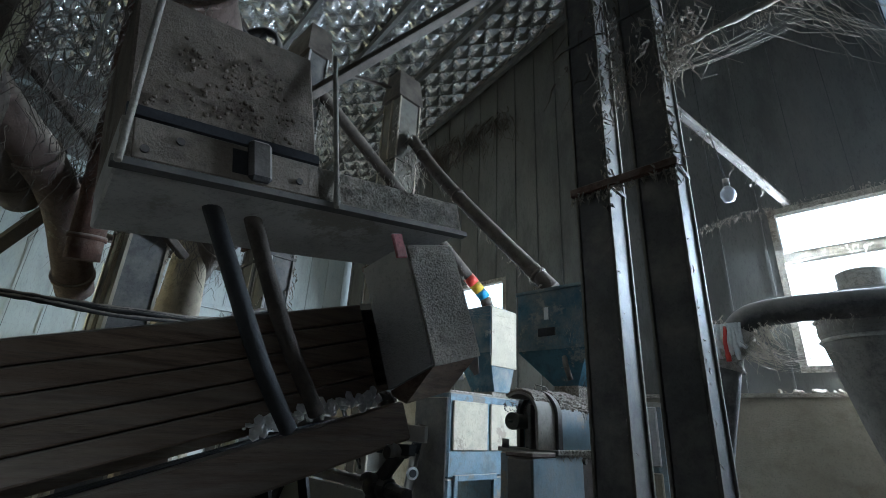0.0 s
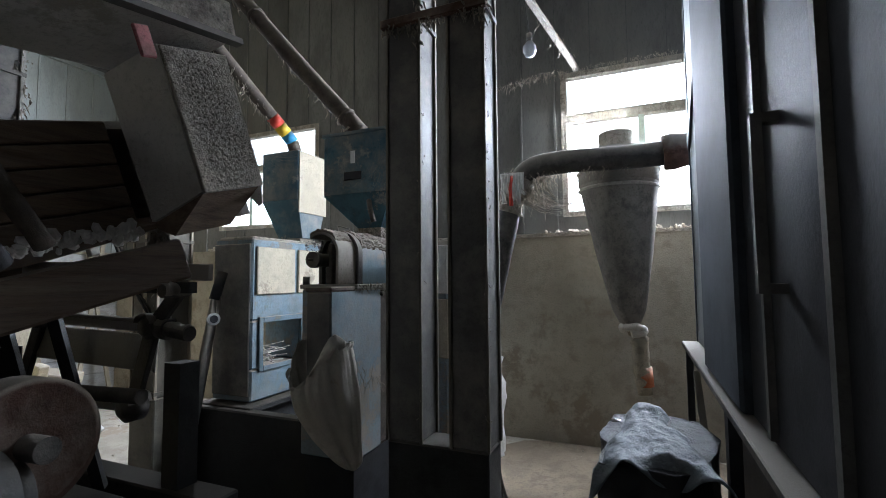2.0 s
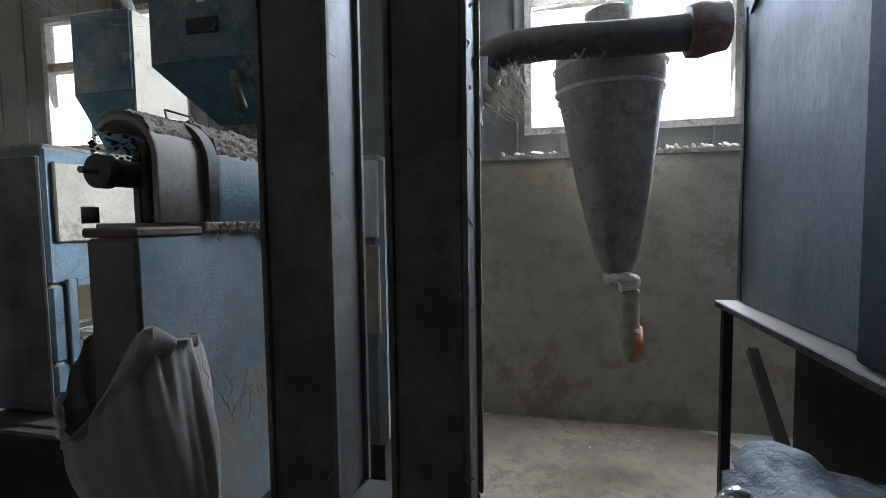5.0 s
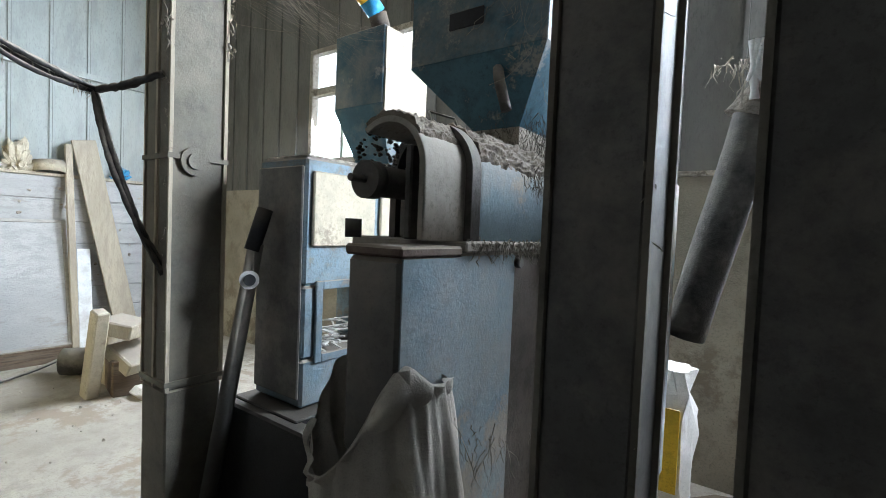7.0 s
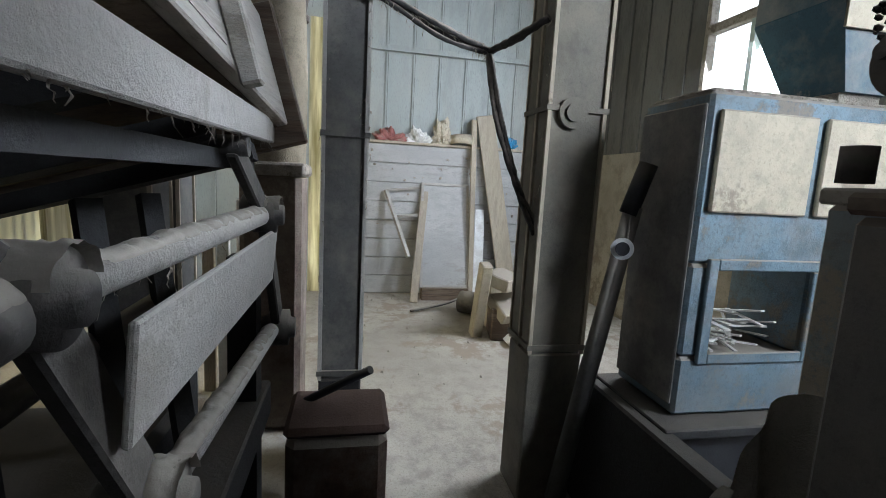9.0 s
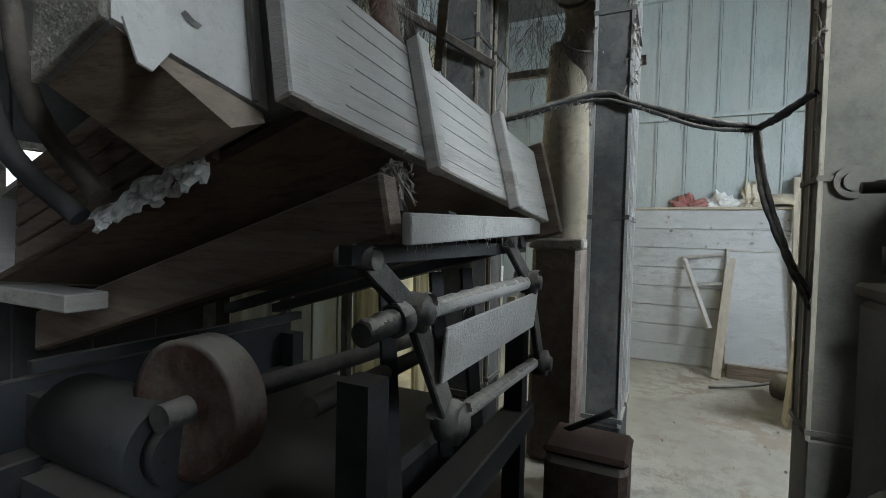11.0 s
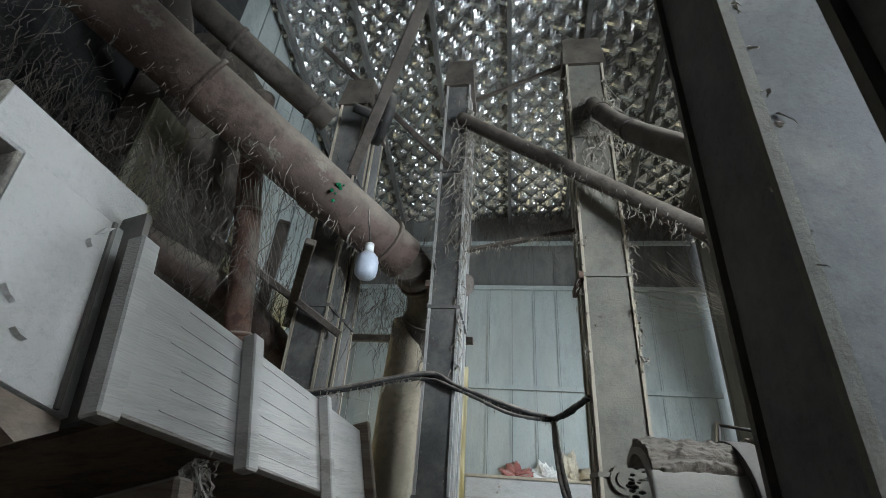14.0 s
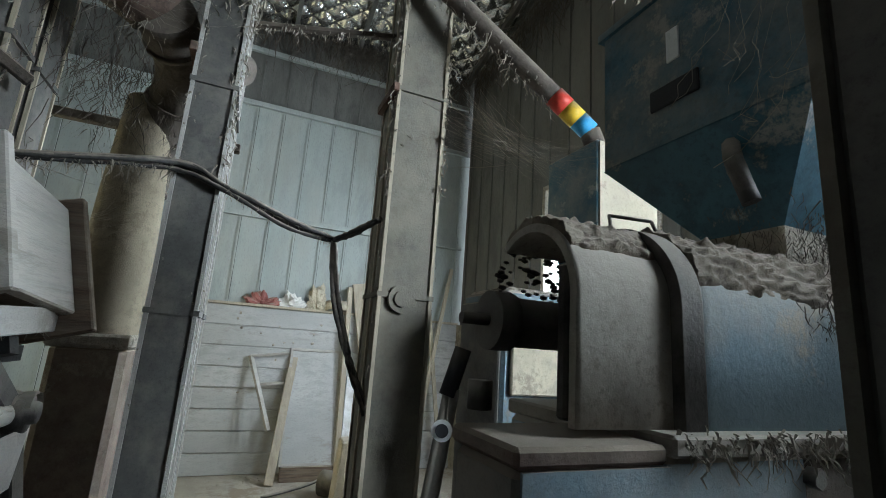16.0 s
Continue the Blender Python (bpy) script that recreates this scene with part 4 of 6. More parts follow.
bm = bmesh.new()
rows = []
SEG = 96
for k in range(40):
    t = k / 39
    ring = []
    for i in range(SEG):
        a = -math.pi + 2 * math.pi * i / SEG
        top, peak = sack_mouth(a)
        crease = 0.010 * math.sin(9 * a + 1.5 * t) + 0.007 * math.sin(17 * a - 3 * t) + 0.02 * noise.noise(Vector((math.cos(a) * 3, math.sin(a) * 3, t * 2.5)))
        pull = 0.012 * math.sin(24 * (a + radians(38)) + 3 * t) * math.exp(-((a + radians(38)) / 0.8) ** 2) * (1 - t)
        r = 0.150 + 0.03 * math.sin(math.pi * min(1, t * 1.15)) + crease * (0.5 + t) + pull + 0.02 * peak * (1 - t)
        r *= 1 - 0.66 * t ** 1.5
        r *= 1.0 if t < 0.85 else math.sqrt(max(0.02, 1 - ((t - 0.85) / 0.15) ** 2))
        z = top * (1 - t) + 0.58 * t + 0.02 * noise.noise(Vector((a, t * 4, 3))) * t
        ring.append(bm.verts.new((-1.40 + 0.20 * t ** 1.4 + r * math.cos(a), 2.11 - 0.02 * t + 0.86 * r * math.sin(a), z)))
    rows.append(ring)
for a, b_ in zip(rows, rows[1:]):
    for i in range(SEG):
        bm.faces.new((a[i], a[(i + 1) % SEG], b_[(i + 1) % SEG], b_[i])).smooth = True
bm.faces.new(rows[-1])
sk = thing("cotton_sack", (-1.475, 2.17, 0.58), "limp off-white cotton sack hitched to the chute, mouth sagging open", "sack")
part("bag", bm, M_CLOTH, sk)
# the turned-down hem of the mouth
bm = bmesh.new()
rows = []
for k in range(9):
    t = k / 8
    ring = []
    for i in range(60):
        a = radians(-150) + radians(175) * i / 59
        top, peak = sack_mouth(a)
        out = 0.152 + 0.010 * peak + (0.012 + 0.035 * peak) * math.sin(math.pi * min(1, t * 1.2)) + 0.008 * math.sin(15 * a + 2 * t) + 0.012 * noise.noise(Vector((a * 5, t * 3, 7)))
        z = top + 0.012 * math.sin(math.pi * t) - (0.03 + 0.10 * peak) * t + 0.012 * noise.noise(Vector((a * 6, t * 2, 2))) * t
        ring.append(bm.verts.new((-1.40 + out * math.cos(a), 2.11 + 0.86 * out * math.sin(a), z)))
    rows.append(ring)
for a, b_ in zip(rows, rows[1:]):
    for i in range(59):
        bm.faces.new((a[i], a[i + 1], b_[i + 1], b_[i])).smooth = True
part("hem", bm, M_CLOTH, sk)

# ---- mill beside it, with its own hopper ----
M_MILL = material("greasy_blue_machine_paint", (0.15, 0.215, 0.255), 0.6, dust=0.28, vary=0.28, grain=10, bump=0.3, second=(0.20, 0.175, 0.14), patch=0.36, dust_colour=(0.26, 0.23, 0.19))
w = thing("rice_mill", (-2.6, 3.0, 0), "blue rice mill with cream side covers", "machine")
MX0, MX1, MY0, MY1 = -2.80, -2.44, 2.70, 3.75
for nm, lo, hi in (("upper_body", (MX0, MY0, 1.18), (MX1, MY1, 1.76)), ("lower_body", (MX0, MY0, 0.62), (MX1, MY1, 0.84)), ("front_column", (MX0, MY0, 0.842), (MX1, MY0 + 0.08, 1.178)), ("rear_body", (MX0, MY0 + 0.50, 0.842), (MX1, MY1, 1.178))):
    part(nm, B((lo, hi), bevel=0.012), M_MILL, w)
for k in range(26):
    bm = bmesh.new()
    add_bar(bm, (MX0 + rnd.uniform(0.02, 0.12), MY0 + rnd.uniform(0.10, 0.46), 0.845 + 0.006 * k * rnd.random()), (MX1 - rnd.uniform(0.01, 0.1), MY0 + rnd.uniform(0.10, 0.46), 0.85 + 0.008 * k * rnd.random()), rnd.uniform(0.008, 0.03), 0.006)
    part("scrap_strip", bm, M_PAPER if k % 3 else M_GALV, w, "pale scrap strip lying in the hatch")
part("top_crust", B(((MX0 + 0.02, MY0 + 0.02, 1.757), (MX1 - 0.02, MY1 - 0.02, 1.775)), bevel=0.006), M_DUSTY, w)
part("front_cover", B(((MX0 + 0.01, MY0 - 0.015, 0.66), (MX1 - 0.01, MY0, 1.72)), bevel=0.006), M_STEEL, w)
part("side_cover", B(((MX1, MY0 + 0.03, 1.36), (MX1 + 0.02, MY0 + 0.42, 1.70)), bevel=0.006), M_CREAM, w, "cream side cover")
part("side_cover", B(((MX1, MY0 + 0.46, 1.36), (MX1 + 0.02, MY0 + 0.80, 1.70)), bevel=0.006), M_CREAM, w, "cream side cover")
part("opening_frame", B(((MX1, MY0 + 0.06, 0.82), (MX1 + 0.018, MY0 + 0.10, 1.20)), ((MX1, MY0 + 0.10, 1.16), (MX1 + 0.018, MY0 + 0.54, 1.20)),
                        ((MX1, MY0 + 0.50, 0.82), (MX1 + 0.018, MY0 + 0.54, 1.16)), ((MX1, MY0 + 0.10, 0.82), (MX1 + 0.018, MY0 + 0.50, 0.86)), bevel=0.004), M_MILL, w)
part("base_frame", B(((MX0 - 0.05, MY0 - 0.08, 0.57), (MX1 + 0.08, MY1, 0.61)), bevel=0.006), M_SOOT_SHADE, w)
part("plinth", B(((MX0 + 0.02, MY0 + 0.02, 0.0), (MX1 - 0.02, MY1, 0.56))), M_BLACK, w)
# added black panel in place of the shade between mill and whitener feet
part("foot_shade_panel", B(((-2.98, 2.57, 0.0), (-1.66, 2.66, 0.60)), bevel=0.01), M_SOOT_SHADE, w, "black panel standing in for the shade at the machine feet")
h = thing("feed_hopper", (-2.6, 3.3, 1.8), "blue feed hopper with a beige side", "hopper", "feed hoppers")
part("upper_box", B(((-2.79, 3.14, 2.10), (-2.425, 3.50, 2.50)), bevel=0.004), M_BLUE, h)
part("side_sheet", B(((-2.425, 3.15, 2.0), (-2.415, 3.49, 2.49))), M_CREAM, h, "bare beige side")
bm = bmesh.new()
add_frustum(bm, (-2.68, 3.22), (-2.44, 3.42), 1.80, (-2.79, 3.14), (-2.425, 3.50), 2.10)
part("funnel", bm, M_BLUE, h)
part("neck", B(((-2.66, 3.22, 1.77), (-2.46, 3.40, 1.81))), M_DUSTY, h)

w = thing("rice_polisher", (-1.06, 3.25, 0), "cream and blue polisher cabinet behind the elevator", "machine")
part("body", B(((-1.27, 3.02, 0.45), (-1.08, 3.55, 1.71)), bevel=0.03), M_BLUE_PALE, w)
part("front_cover", B(((-1.26, 3.0, 1.36), (-1.09, 3.02, 1.68)), bevel=0.006), M_PAPER, w, "pale upper cover")
part("front_cover", B(((-1.26, 3.0, 0.95), (-1.09, 3.02, 1.33)), bevel=0.006), M_CREAM, w, "stained lower cover")
part("plinth", B(((-1.25, 3.05, 0.0), (-1.10, 3.5, 0.45))), M_IRON, w)
bm = bmesh.new()
bmesh.ops.create_cube(bm, size=1)
bmesh.ops.subdivide_edges(bm, edges=bm.edges[:], cuts=6, use_grid_fill=True)
for v in bm.verts:
    n = noise.noise(v.co * 4) * 0.05
    k = 1 - 0.35 * max(0, v.co.z) ** 2 - 0.2 * abs(v.co.x * v.co.y) * 4
    v.co = Vector((-1.2 + v.co.x * 0.34 * k + n, 4.05 + v.co.y * 0.26 * k + n, (v.co.z + 0.5) * 0.80))
sk = thing("printed_sack", (-1.2, 4.05, 0), "white woven sack with yellow print, standing", "sack")
part("bag", bm, M_PAPER, sk)
part("printed_band", B(((-1.33, 3.905, 0.2), (-1.08, 3.915, 0.62))), M_YELLOW, sk, "yellow printed band")
rag = thing("plastic_rag", (-0.8, 3.5, 2.2), "torn white plastic rag hanging on the duct", "rag")
for k in range(9):
    bm = bmesh.new()
    x = -0.86 + 0.02 * k
    add_hose(bm, [(x, 3.50, 2.22), (x + rnd.uniform(-0.02, 0.02), 3.49, 2.1), (x + rnd.uniform(-0.03, 0.03), 3.5, 1.98 + 0.1 * rnd.random())], 0.014, 5, 3, 0.8)
    part("strip", bm, M_PAPER, rag)
bm = bmesh.new()
add_hose(bm, [(-0.78, 3.49, 2.2), (-0.79, 3.48, 2.1), (-0.785, 3.48, 1.98)], 0.014, 6, 4, 0.4)
single("red_ribbon", bm, M_RED, "red cloth ribbon tied to the duct", "ribbon")

# control lever with a key tag in front of the mill
l_ = thing("control_lever", (-2.72, 2.56, 0), "long steel lever with a hanging round metal tag", "lever")
bm = bmesh.new()
add_tube(bm, (-2.79, 2.44, 0.0), (-2.66, 2.60, 1.36), 0.040, 0.034)
part("shaft", bm, M_STEEL, l_)
part("grip", T(((-2.66, 2.58, 1.33), (-2.64, 2.63, 1.52), 0.035)), M_BLACK, l_, "black grip")
part("string", T(((-2.63, 2.57, 1.22), (-2.64, 2.58, 1.38), 0.004), seg=6), M_ROPE, l_)
part("tag", T(((-2.645, 2.56, 1.20), (-2.625, 2.55, 1.20), 0.042), seg=24), M_WHITE, l_, "bright round metal tag")
part("tag_face", T(((-2.625, 2.55, 1.20), (-2.620, 2.548, 1.20), 0.026), seg=24), M_BLACK, l_)

# ---- tray separator ----
P0 = Vector((-1.17, 1.24, 1.66))
U = Vector((-0.989, 0.085, -0.117)).normalized()
V = Vector((0.0, -0.962, -0.272))
V = (V - U * V.dot(U)).normalized()
W = U.cross(V).normalized()
SEP = Matrix((U, V, W)).transposed().to_4x4()
SEP.translation = P0


V2 = Vector((0.0, -0.99, -0.135))
V2 = (V2 - U * V2.dot(U)).normalized()
SEP2 = Matrix((U, V2, U.cross(V2).normalized())).transposed().to_4x4()
SEP2.translation = P0
SEP2.translation = P0 + (SEP @ Vector((-0.2, 0, 0.44))) - (SEP2 @ Vector((-0.2, 0, 0.44)))


def S2(*boxes, bevel=0.0):
    return B(*boxes, bevel=bevel, m=SEP2)


def S(*boxes, bevel=0.0):
    return B(*boxes, bevel=bevel, m=SEP)


s = thing("tray_separator", (-1.7, 0.7, 0), "tilted dusty paddy tray separator with grey sheet sides", "separator")
side = part("side_board", S(((-0.04, -0.045, 0.0), (1.17, -0.015, 0.285)), bevel=0.004), M_GREYWOOD, s, "grey dust-bleached board side")
for k in range(6):
    part("board_groove", S(((0.06 + 0.02 * (k % 3), -0.0475, 0.03 + 0.045 * k), (0.74 - 0.05 * (k % 2), -0.0455, 0.0325 + 0.045 * k))), M_GALV, side)
part("far_side_board", S(((0.0, 1.27, 0.0), (1.17, 1.30, 0.285))), M_GREYWOOD, s)
part("lid", S(((0.0, -0.014, 0.262), (1.17, 1.27, 0.282))), M_GREYWOOD, s)
part("tray_floor", S(((0.0, -0.014, 0.0), (1.17, 1.27, 0.02))), M_WOOD, s)
for u, wd, hi_ in ((-0.10, 0.045, 0.31), (0.30, 0.045, 0.295), (0.76, 0.03, 0.285)):
    part("batten", S(((u, -0.082, -0.03), (u + wd, -0.046, hi_)), bevel=0.004), M_GREYWOOD, s)
part("end_board", S(((1.17, -0.08, -0.05), (1.20, 1.33, 0.315)), bevel=0.004), M_WOOD, s, "dark wooden end board")
for k in range(5):
    part("plank", S(((-0.022, 0.215, 0.0 + 0.056 * k), (0.0, 1.08, 0.052 + 0.056 * k)), bevel=0.004), M_WOOD, s)
# head hood, front and cross duct
bm = bmesh.new()
add_prism(bm, [(-0.275, 0.035), (-0.056, 0.0), (-0.056, 0.385), (-0.275, 0.385)], 0.015, 0.20, SEP)
hood = part("hood", bm, M_GALV, s, "pale dented sheet-metal hood")
part("hood_end", S(((-0.287, 0.015, 0.03), (-0.277, 0.20, 0.38)), bevel=0.002), M_DUSTY, hood, "rough dusty end face")
part("seam", S(((-0.085, 0.009, 0.005), (-0.077, 0.015, 0.385)), ((-0.056, -0.03, -0.01), (-0.041, 0.03, 0.42))), M_STEEL, hood)
bm = bmesh.new()
add_prism(bm, [(-0.27, 0.03), (-0.06, -0.004), (-0.06, -0.02), (-0.12, -0.05)], 0.02, 0.195, SEP)
part("hood_bottom", bm, M_WOOD, s)
bm = bmesh.new()
add_prism(bm, [(-0.268, 0.036), (-0.205, 0.028), (-0.235, -0.022), (-0.252, -0.018)], 0.004, 0.008, SEP)
part("torn_flap", bm, M_GALV, s, "torn bent flap of sheet")
duct = part("cross_duct", S2(((-0.34, 0.022, 0.392), (-0.01, 0.90, 0.495)), bevel=0.005), M_GALV, s, "dust-crusted cross duct")
part("duct_face", S2(((-0.350, 0.02, 0.395), (-0.338, 0.90, 0.49)), bevel=0.002), M_DUSTY, duct)
part("duct_lip", S2(((-0.36, 0.01, 0.380), (-0.335, 0.91, 0.395))), M_STEEL, duct)
part("feed_box", S2(((-0.30, 0.47, 0.495), (0.12, 0.89, 0.88)), bevel=0.006), M_DRAB, s, "battered sheet-metal feed box")
part("feed_door", S2(((-0.356, 0.50, 0.40), (-0.35, 0.88, 0.488)), bevel=0.002), M_DRAB, s, "worn cream slide door")
part("rust_hole", S2(((-0.3585, 0.66, 0.415), (-0.3565, 0.70, 0.475)), bevel=0.0008), M_SOOT_SHADE, s, "dark rusted hole in the slide door")
for v_, w_ in ((0.80, 0.455), (0.55, 0.43), (0.86, 0.42)):
    part("rivet", T((SEP2 @ Vector((-0.356, v_, w_)), SEP2 @ Vector((-0.362, v_, w_)), 0.008), seg=10), M_IRON, s)
for v0_, v1_, w_ in ((0.50, 0.86, 0.60), (0.55, 0.80, 0.72)):
    bm = bmesh.new()
    for k in range(70):
        q_ = SEP2 @ Vector((-0.302, rnd.uniform(v0_, v1_), rnd.gauss(w_, 0.03)))
        bmesh.ops.create_icosphere(bm, subdivisions=1, radius=rnd.uniform(0.002, 0.007), matrix=Matrix.Translation(q_))
    part("dust_crust", bm, M_DRAB, s, "lumps of caked dust")["kind"] = "stuff"
bm = bmesh.new()
for k in range(260):
    q_ = SEP2 @ Vector((-0.351, rnd.uniform(0.03, 0.5), rnd.uniform(0.40, 0.488)))
    bmesh.ops.create_icosphere(bm, subdivisions=1, radius=rnd.uniform(0.0015, 0.0045), matrix=Matrix.Translation(q_))
part("dust_crust", bm, M_DUSTY, duct, "pimpled crust of dust")["kind"] = "stuff"
bm = bmesh.new()
for k in range(420):
    q_ = SEP @ Vector((-0.288, rnd.uniform(0.02, 0.195), rnd.uniform(0.04, 0.37)))
    bmesh.ops.create_icosphere(bm, subdivisions=1, radius=rnd.uniform(0.0012, 0.004), matrix=Matrix.Translation(q_))
part("dust_crust", bm, M_DUSTY, hood, "pimpled crust of dust")["kind"] = "stuff"
part("feed_latch", S2(((-0.38, 0.62, 0.40), (-0.356, 0.67, 0.50)), bevel=0.008), M_IRON, s)
part("feed_strip", S2(((-0.312, 0.47, 0.525), (-0.30, 0.89, 0.55))), M_BLACK, s)
for v in (0.36, 0.80):
    part("rope", T((SEP2 @ Vector((-0.365, v + 0.10, 0.38)), SEP2 @ Vector((-0.315, v + 0.04, 0.91)), 0.007), seg=8), M_ROPE, s, "dust-furred rope")
bm = bmesh.new()
add_hose(bm, [SEP2 @ Vector((-0.20, 0.60, 0.40)), SEP @ Vector((-0.17, 0.55, 0.2)), SEP @ Vector((-0.09, 0.46, -0.01))], 0.021, 14, 6, 0.12)
part("down_pipe", bm, M_RUSTBROWN, s)
bm = bmesh.new()
add_hose(bm, [SEP2 @ Vector((-0.22, 0.70, 0.40)), SEP @ Vector((-0.19, 0.63, 0.15)), SEP @ Vector((-0.09, 0.54, -0.03))], 0.021, 14, 6)
part("down_pipe", bm, M_SOOT_SHADE, s)
bm = bmesh.new()
for k in range(90):
    q_ = SEP @ Vector((rnd.gauss(-0.03, 0.012), rnd.uniform(0.22, 0.62), rnd.gauss(-0.005, 0.008)))
    bmesh.ops.create_icosphere(bm, subdivisions=1, radius=rnd.uniform(0.006, 0.018), matrix=Matrix.Translation(q_) @ rot(rnd.uniform(0, 90), rnd.uniform(0, 90), 0) @ Matrix.Diagonal((1.5, 1, 0.6, 1)))
part("clutter_crust", bm, M_PAPER, s, "crumbling caked white dust")["kind"] = "stuff"
part("pink_rag", S(((-0.335, 0.25, 0.325), (-0.325, 0.285, 0.395)), bevel=0.003), material("faded_pink_cloth", (0.5, 0.2, 0.2), 0.9, dust=0.2), s)
# sub-frame
part("cross_beam", B(((0.17, -0.02, -0.185), (0.225, 1.5, -0.05)), bevel=0.008, m=SEP), M_WOOD, s, "brown timber cross beam")
bm = bmesh.new()
add_bar(bm, (-1.29, 1.372, 1.485), (-2.36, 1.338, 1.518), 0.02, 0.058, (0, 0, 1), 0.003)
part("side_rail", bm, M_GALV, s, "pale steel side rail")
# rails and slats blackened in colour for the shade below the trays
for dy, dz in ((0.0, 0.005), (-1.1, -0.36)):
    bm = bmesh.new()
    add_bar(bm, (-1.25, 1.27 + dy, 1.43 + dz), (-2.3, 1.29 + dy, 1.43 + dz), 0.03, 0.035)
    part("sub_rail", bm, M_SOOT_SHADE, s)
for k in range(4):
    part("cross_slat", S(((0.25 + 0.25 * k, 0.02, -0.10), (0.29 + 0.25 * k, 1.3, -0.06))), M_SOOT_SHADE, s)
part("rear_ledge", B(((-1.36, -0.14, 1.24), (-1.25, 0.35, 1.29)), bevel=0.004), M_GREYWOOD, s, "short pale timber ledge")


def rocker(top, hub, low):
    top, hub, low = Vector(top), Vector(hub), Vector(low)
    bm = bmesh.new()
    add_bar(bm, top, hub, 0.052, 0.022, (0, 1, 0), 0.004)
    arm = part("rocker_arm", bm, M_IRON, s)
    bm = bmesh.new()
    add_bar(bm, hub, low, 0.06, 0.022, (0, 1, 0), 0.004)
    part("lower_arm", bm, M_IRON, arm)
    for nm, c_, r in (("hub", hub, 0.042), ("low_hub", low, 0.05)):
        bm = bmesh.new()
        add_lathe(bm, [(0.0, -0.045), (r * 0.55, -0.045), (r * 0.6, -0.03), (r, -0.028), (r, 0.022), (r * 0.7, 0.026), (r * 0.6, 0.04), (0.0, 0.04)], 26, Matrix.Translation(c_) @ rot(90, 0, 0))
        part(nm, bm, M_IRON, arm)
    part("pin", T((top + Vector((0, -0.06, 0)), top + Vector((0, 0.03, 0)), 0.02)), M_IRON, arm)


rocker((-1.31, 1.27, 1.425), (-1.46, 1.295, 1.305), (-1.60, 1.325, 1.02))
rocker((-2.02, 1.32, 1.46), (-2.2, 1.345, 1.315), (-2.36, 1.355, 0.99))
part("tie_tube", T(((-1.46, 1.30, 1.305), (-2.21, 1.345, 1.315), 0.022), seg=18), M_GALV, s)
part("tie_tube", T(((-1.60, 1.325, 1.02), (-2.30, 1.345, 1.0), 0.02), seg=18), M_GALV, s)
bm = bmesh.new()
add_bar(bm, (-1.51, 1.345, 1.205), (-2.24, 1.36, 1.215), 0.01, 0.13, (-0.25, 0.1, 1), 0.003)
part("tie_plate", bm, M_GALV, s, "pale steel plate between the arms")
part("drive_shaft", T(((-1.46, 1.295, 1.305), (-1.28, 1.287, 1.287), 0.024), ((-1.25, 0.85, 1.08), (-2.3, 0.88, 1.05), 0.028), ((-1.30, 1.15, 1.12), (-2.3, 1.1, 1.10), 0.022), seg=16), M_IRON, s)
for a_, b_ in (((-1.42, 1.294, 1.30), (-1.38, 1.292, 1.296)),):
    part("shaft_collar", T((a_, b_, 0.034), seg=20), M_IRON, s)


def caked(a, b, r, owner, seed, thick=0.007, spread=70):
    """A lumpy cap of settled dust along the upper side of a round bar."""
    a, b = Vector(a), Vector(b)
    axis = (b - a).normalized()
    side = axis.cross(Vector((0, 0, 1))).normalized()
    up = side.cross(axis)
    length = (b - a).length
    n_, seg = max(6, int(length / 0.006)), 22
    bm = bmesh.new()
    grid = []
    for k in range(n_ + 1):
        row = []
        for i in range(seg + 1):
            e = 2 * i / seg - 1
            ang = radians(spread * e)
            q = Vector((k * length / n_ * 45, e * r * 45, seed * 3.1))
            h_ = thick * (0.45 + 0.8 * noise.noise(q) + 0.6 * noise.noise(q * 2.7)) * (1 - e ** 4) - 0.0025 * e ** 4
            rad = r + max(-0.002, h_)
            row.append(bm.verts.new(a + axis * (length * k / n_) + rad * (math.cos(ang) * up + math.sin(ang) * side)))
        grid.append(row)
    for p_, q_ in zip(grid, grid[1:]):
        for i in range(seg):
            bm.faces.new((p_[i], q_[i], q_[i + 1], p_[i + 1])).smooth = True
    part("dust_cake", bm, M_HOOD, owner, "lumpy cake of settled dust")


caked((-1.46, 1.25, 1.305), (-1.46, 1.335, 1.305), 0.042, s, 1)
caked((-1.60, 1.28, 1.02), (-1.60, 1.365, 1.02), 0.05, s, 2, 0.009)
caked((-2.2, 1.30, 1.315), (-2.2, 1.385, 1.315), 0.042, s, 3)
caked((-1.48, 1.301, 1.3055), (-2.19, 1.344, 1.3145), 0.022, s, 4, 0.004)
caked((-1.62, 1.326, 1.02), (-2.28, 1.344, 1.0), 0.020, s, 5, 0.005)
caked((-1.45, 1.2945, 1.304), (-1.285, 1.288, 1.2875), 0.024, s, 6, 0.006)
caked((-1.42, 1.294, 1.30), (-1.38, 1.292, 1.296), 0.034, s, 7)
caked((-1.31, 1.21, 1.425), (-1.31, 1.30, 1.425), 0.020, s, 8, 0.012, 150)
# bed is near black because the underside lies in shade
part("bed", B(((-2.25, 0.30, 0.10), (-1.20, 1.15, 0.84)), bevel=0.02), M_SOOT_SHADE, s, "machine bed, coloured near black for the shade under the separator")
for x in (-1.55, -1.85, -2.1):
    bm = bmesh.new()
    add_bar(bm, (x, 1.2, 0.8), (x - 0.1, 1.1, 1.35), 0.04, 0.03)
    part("strut", bm, M_SOOT_SHADE, s)
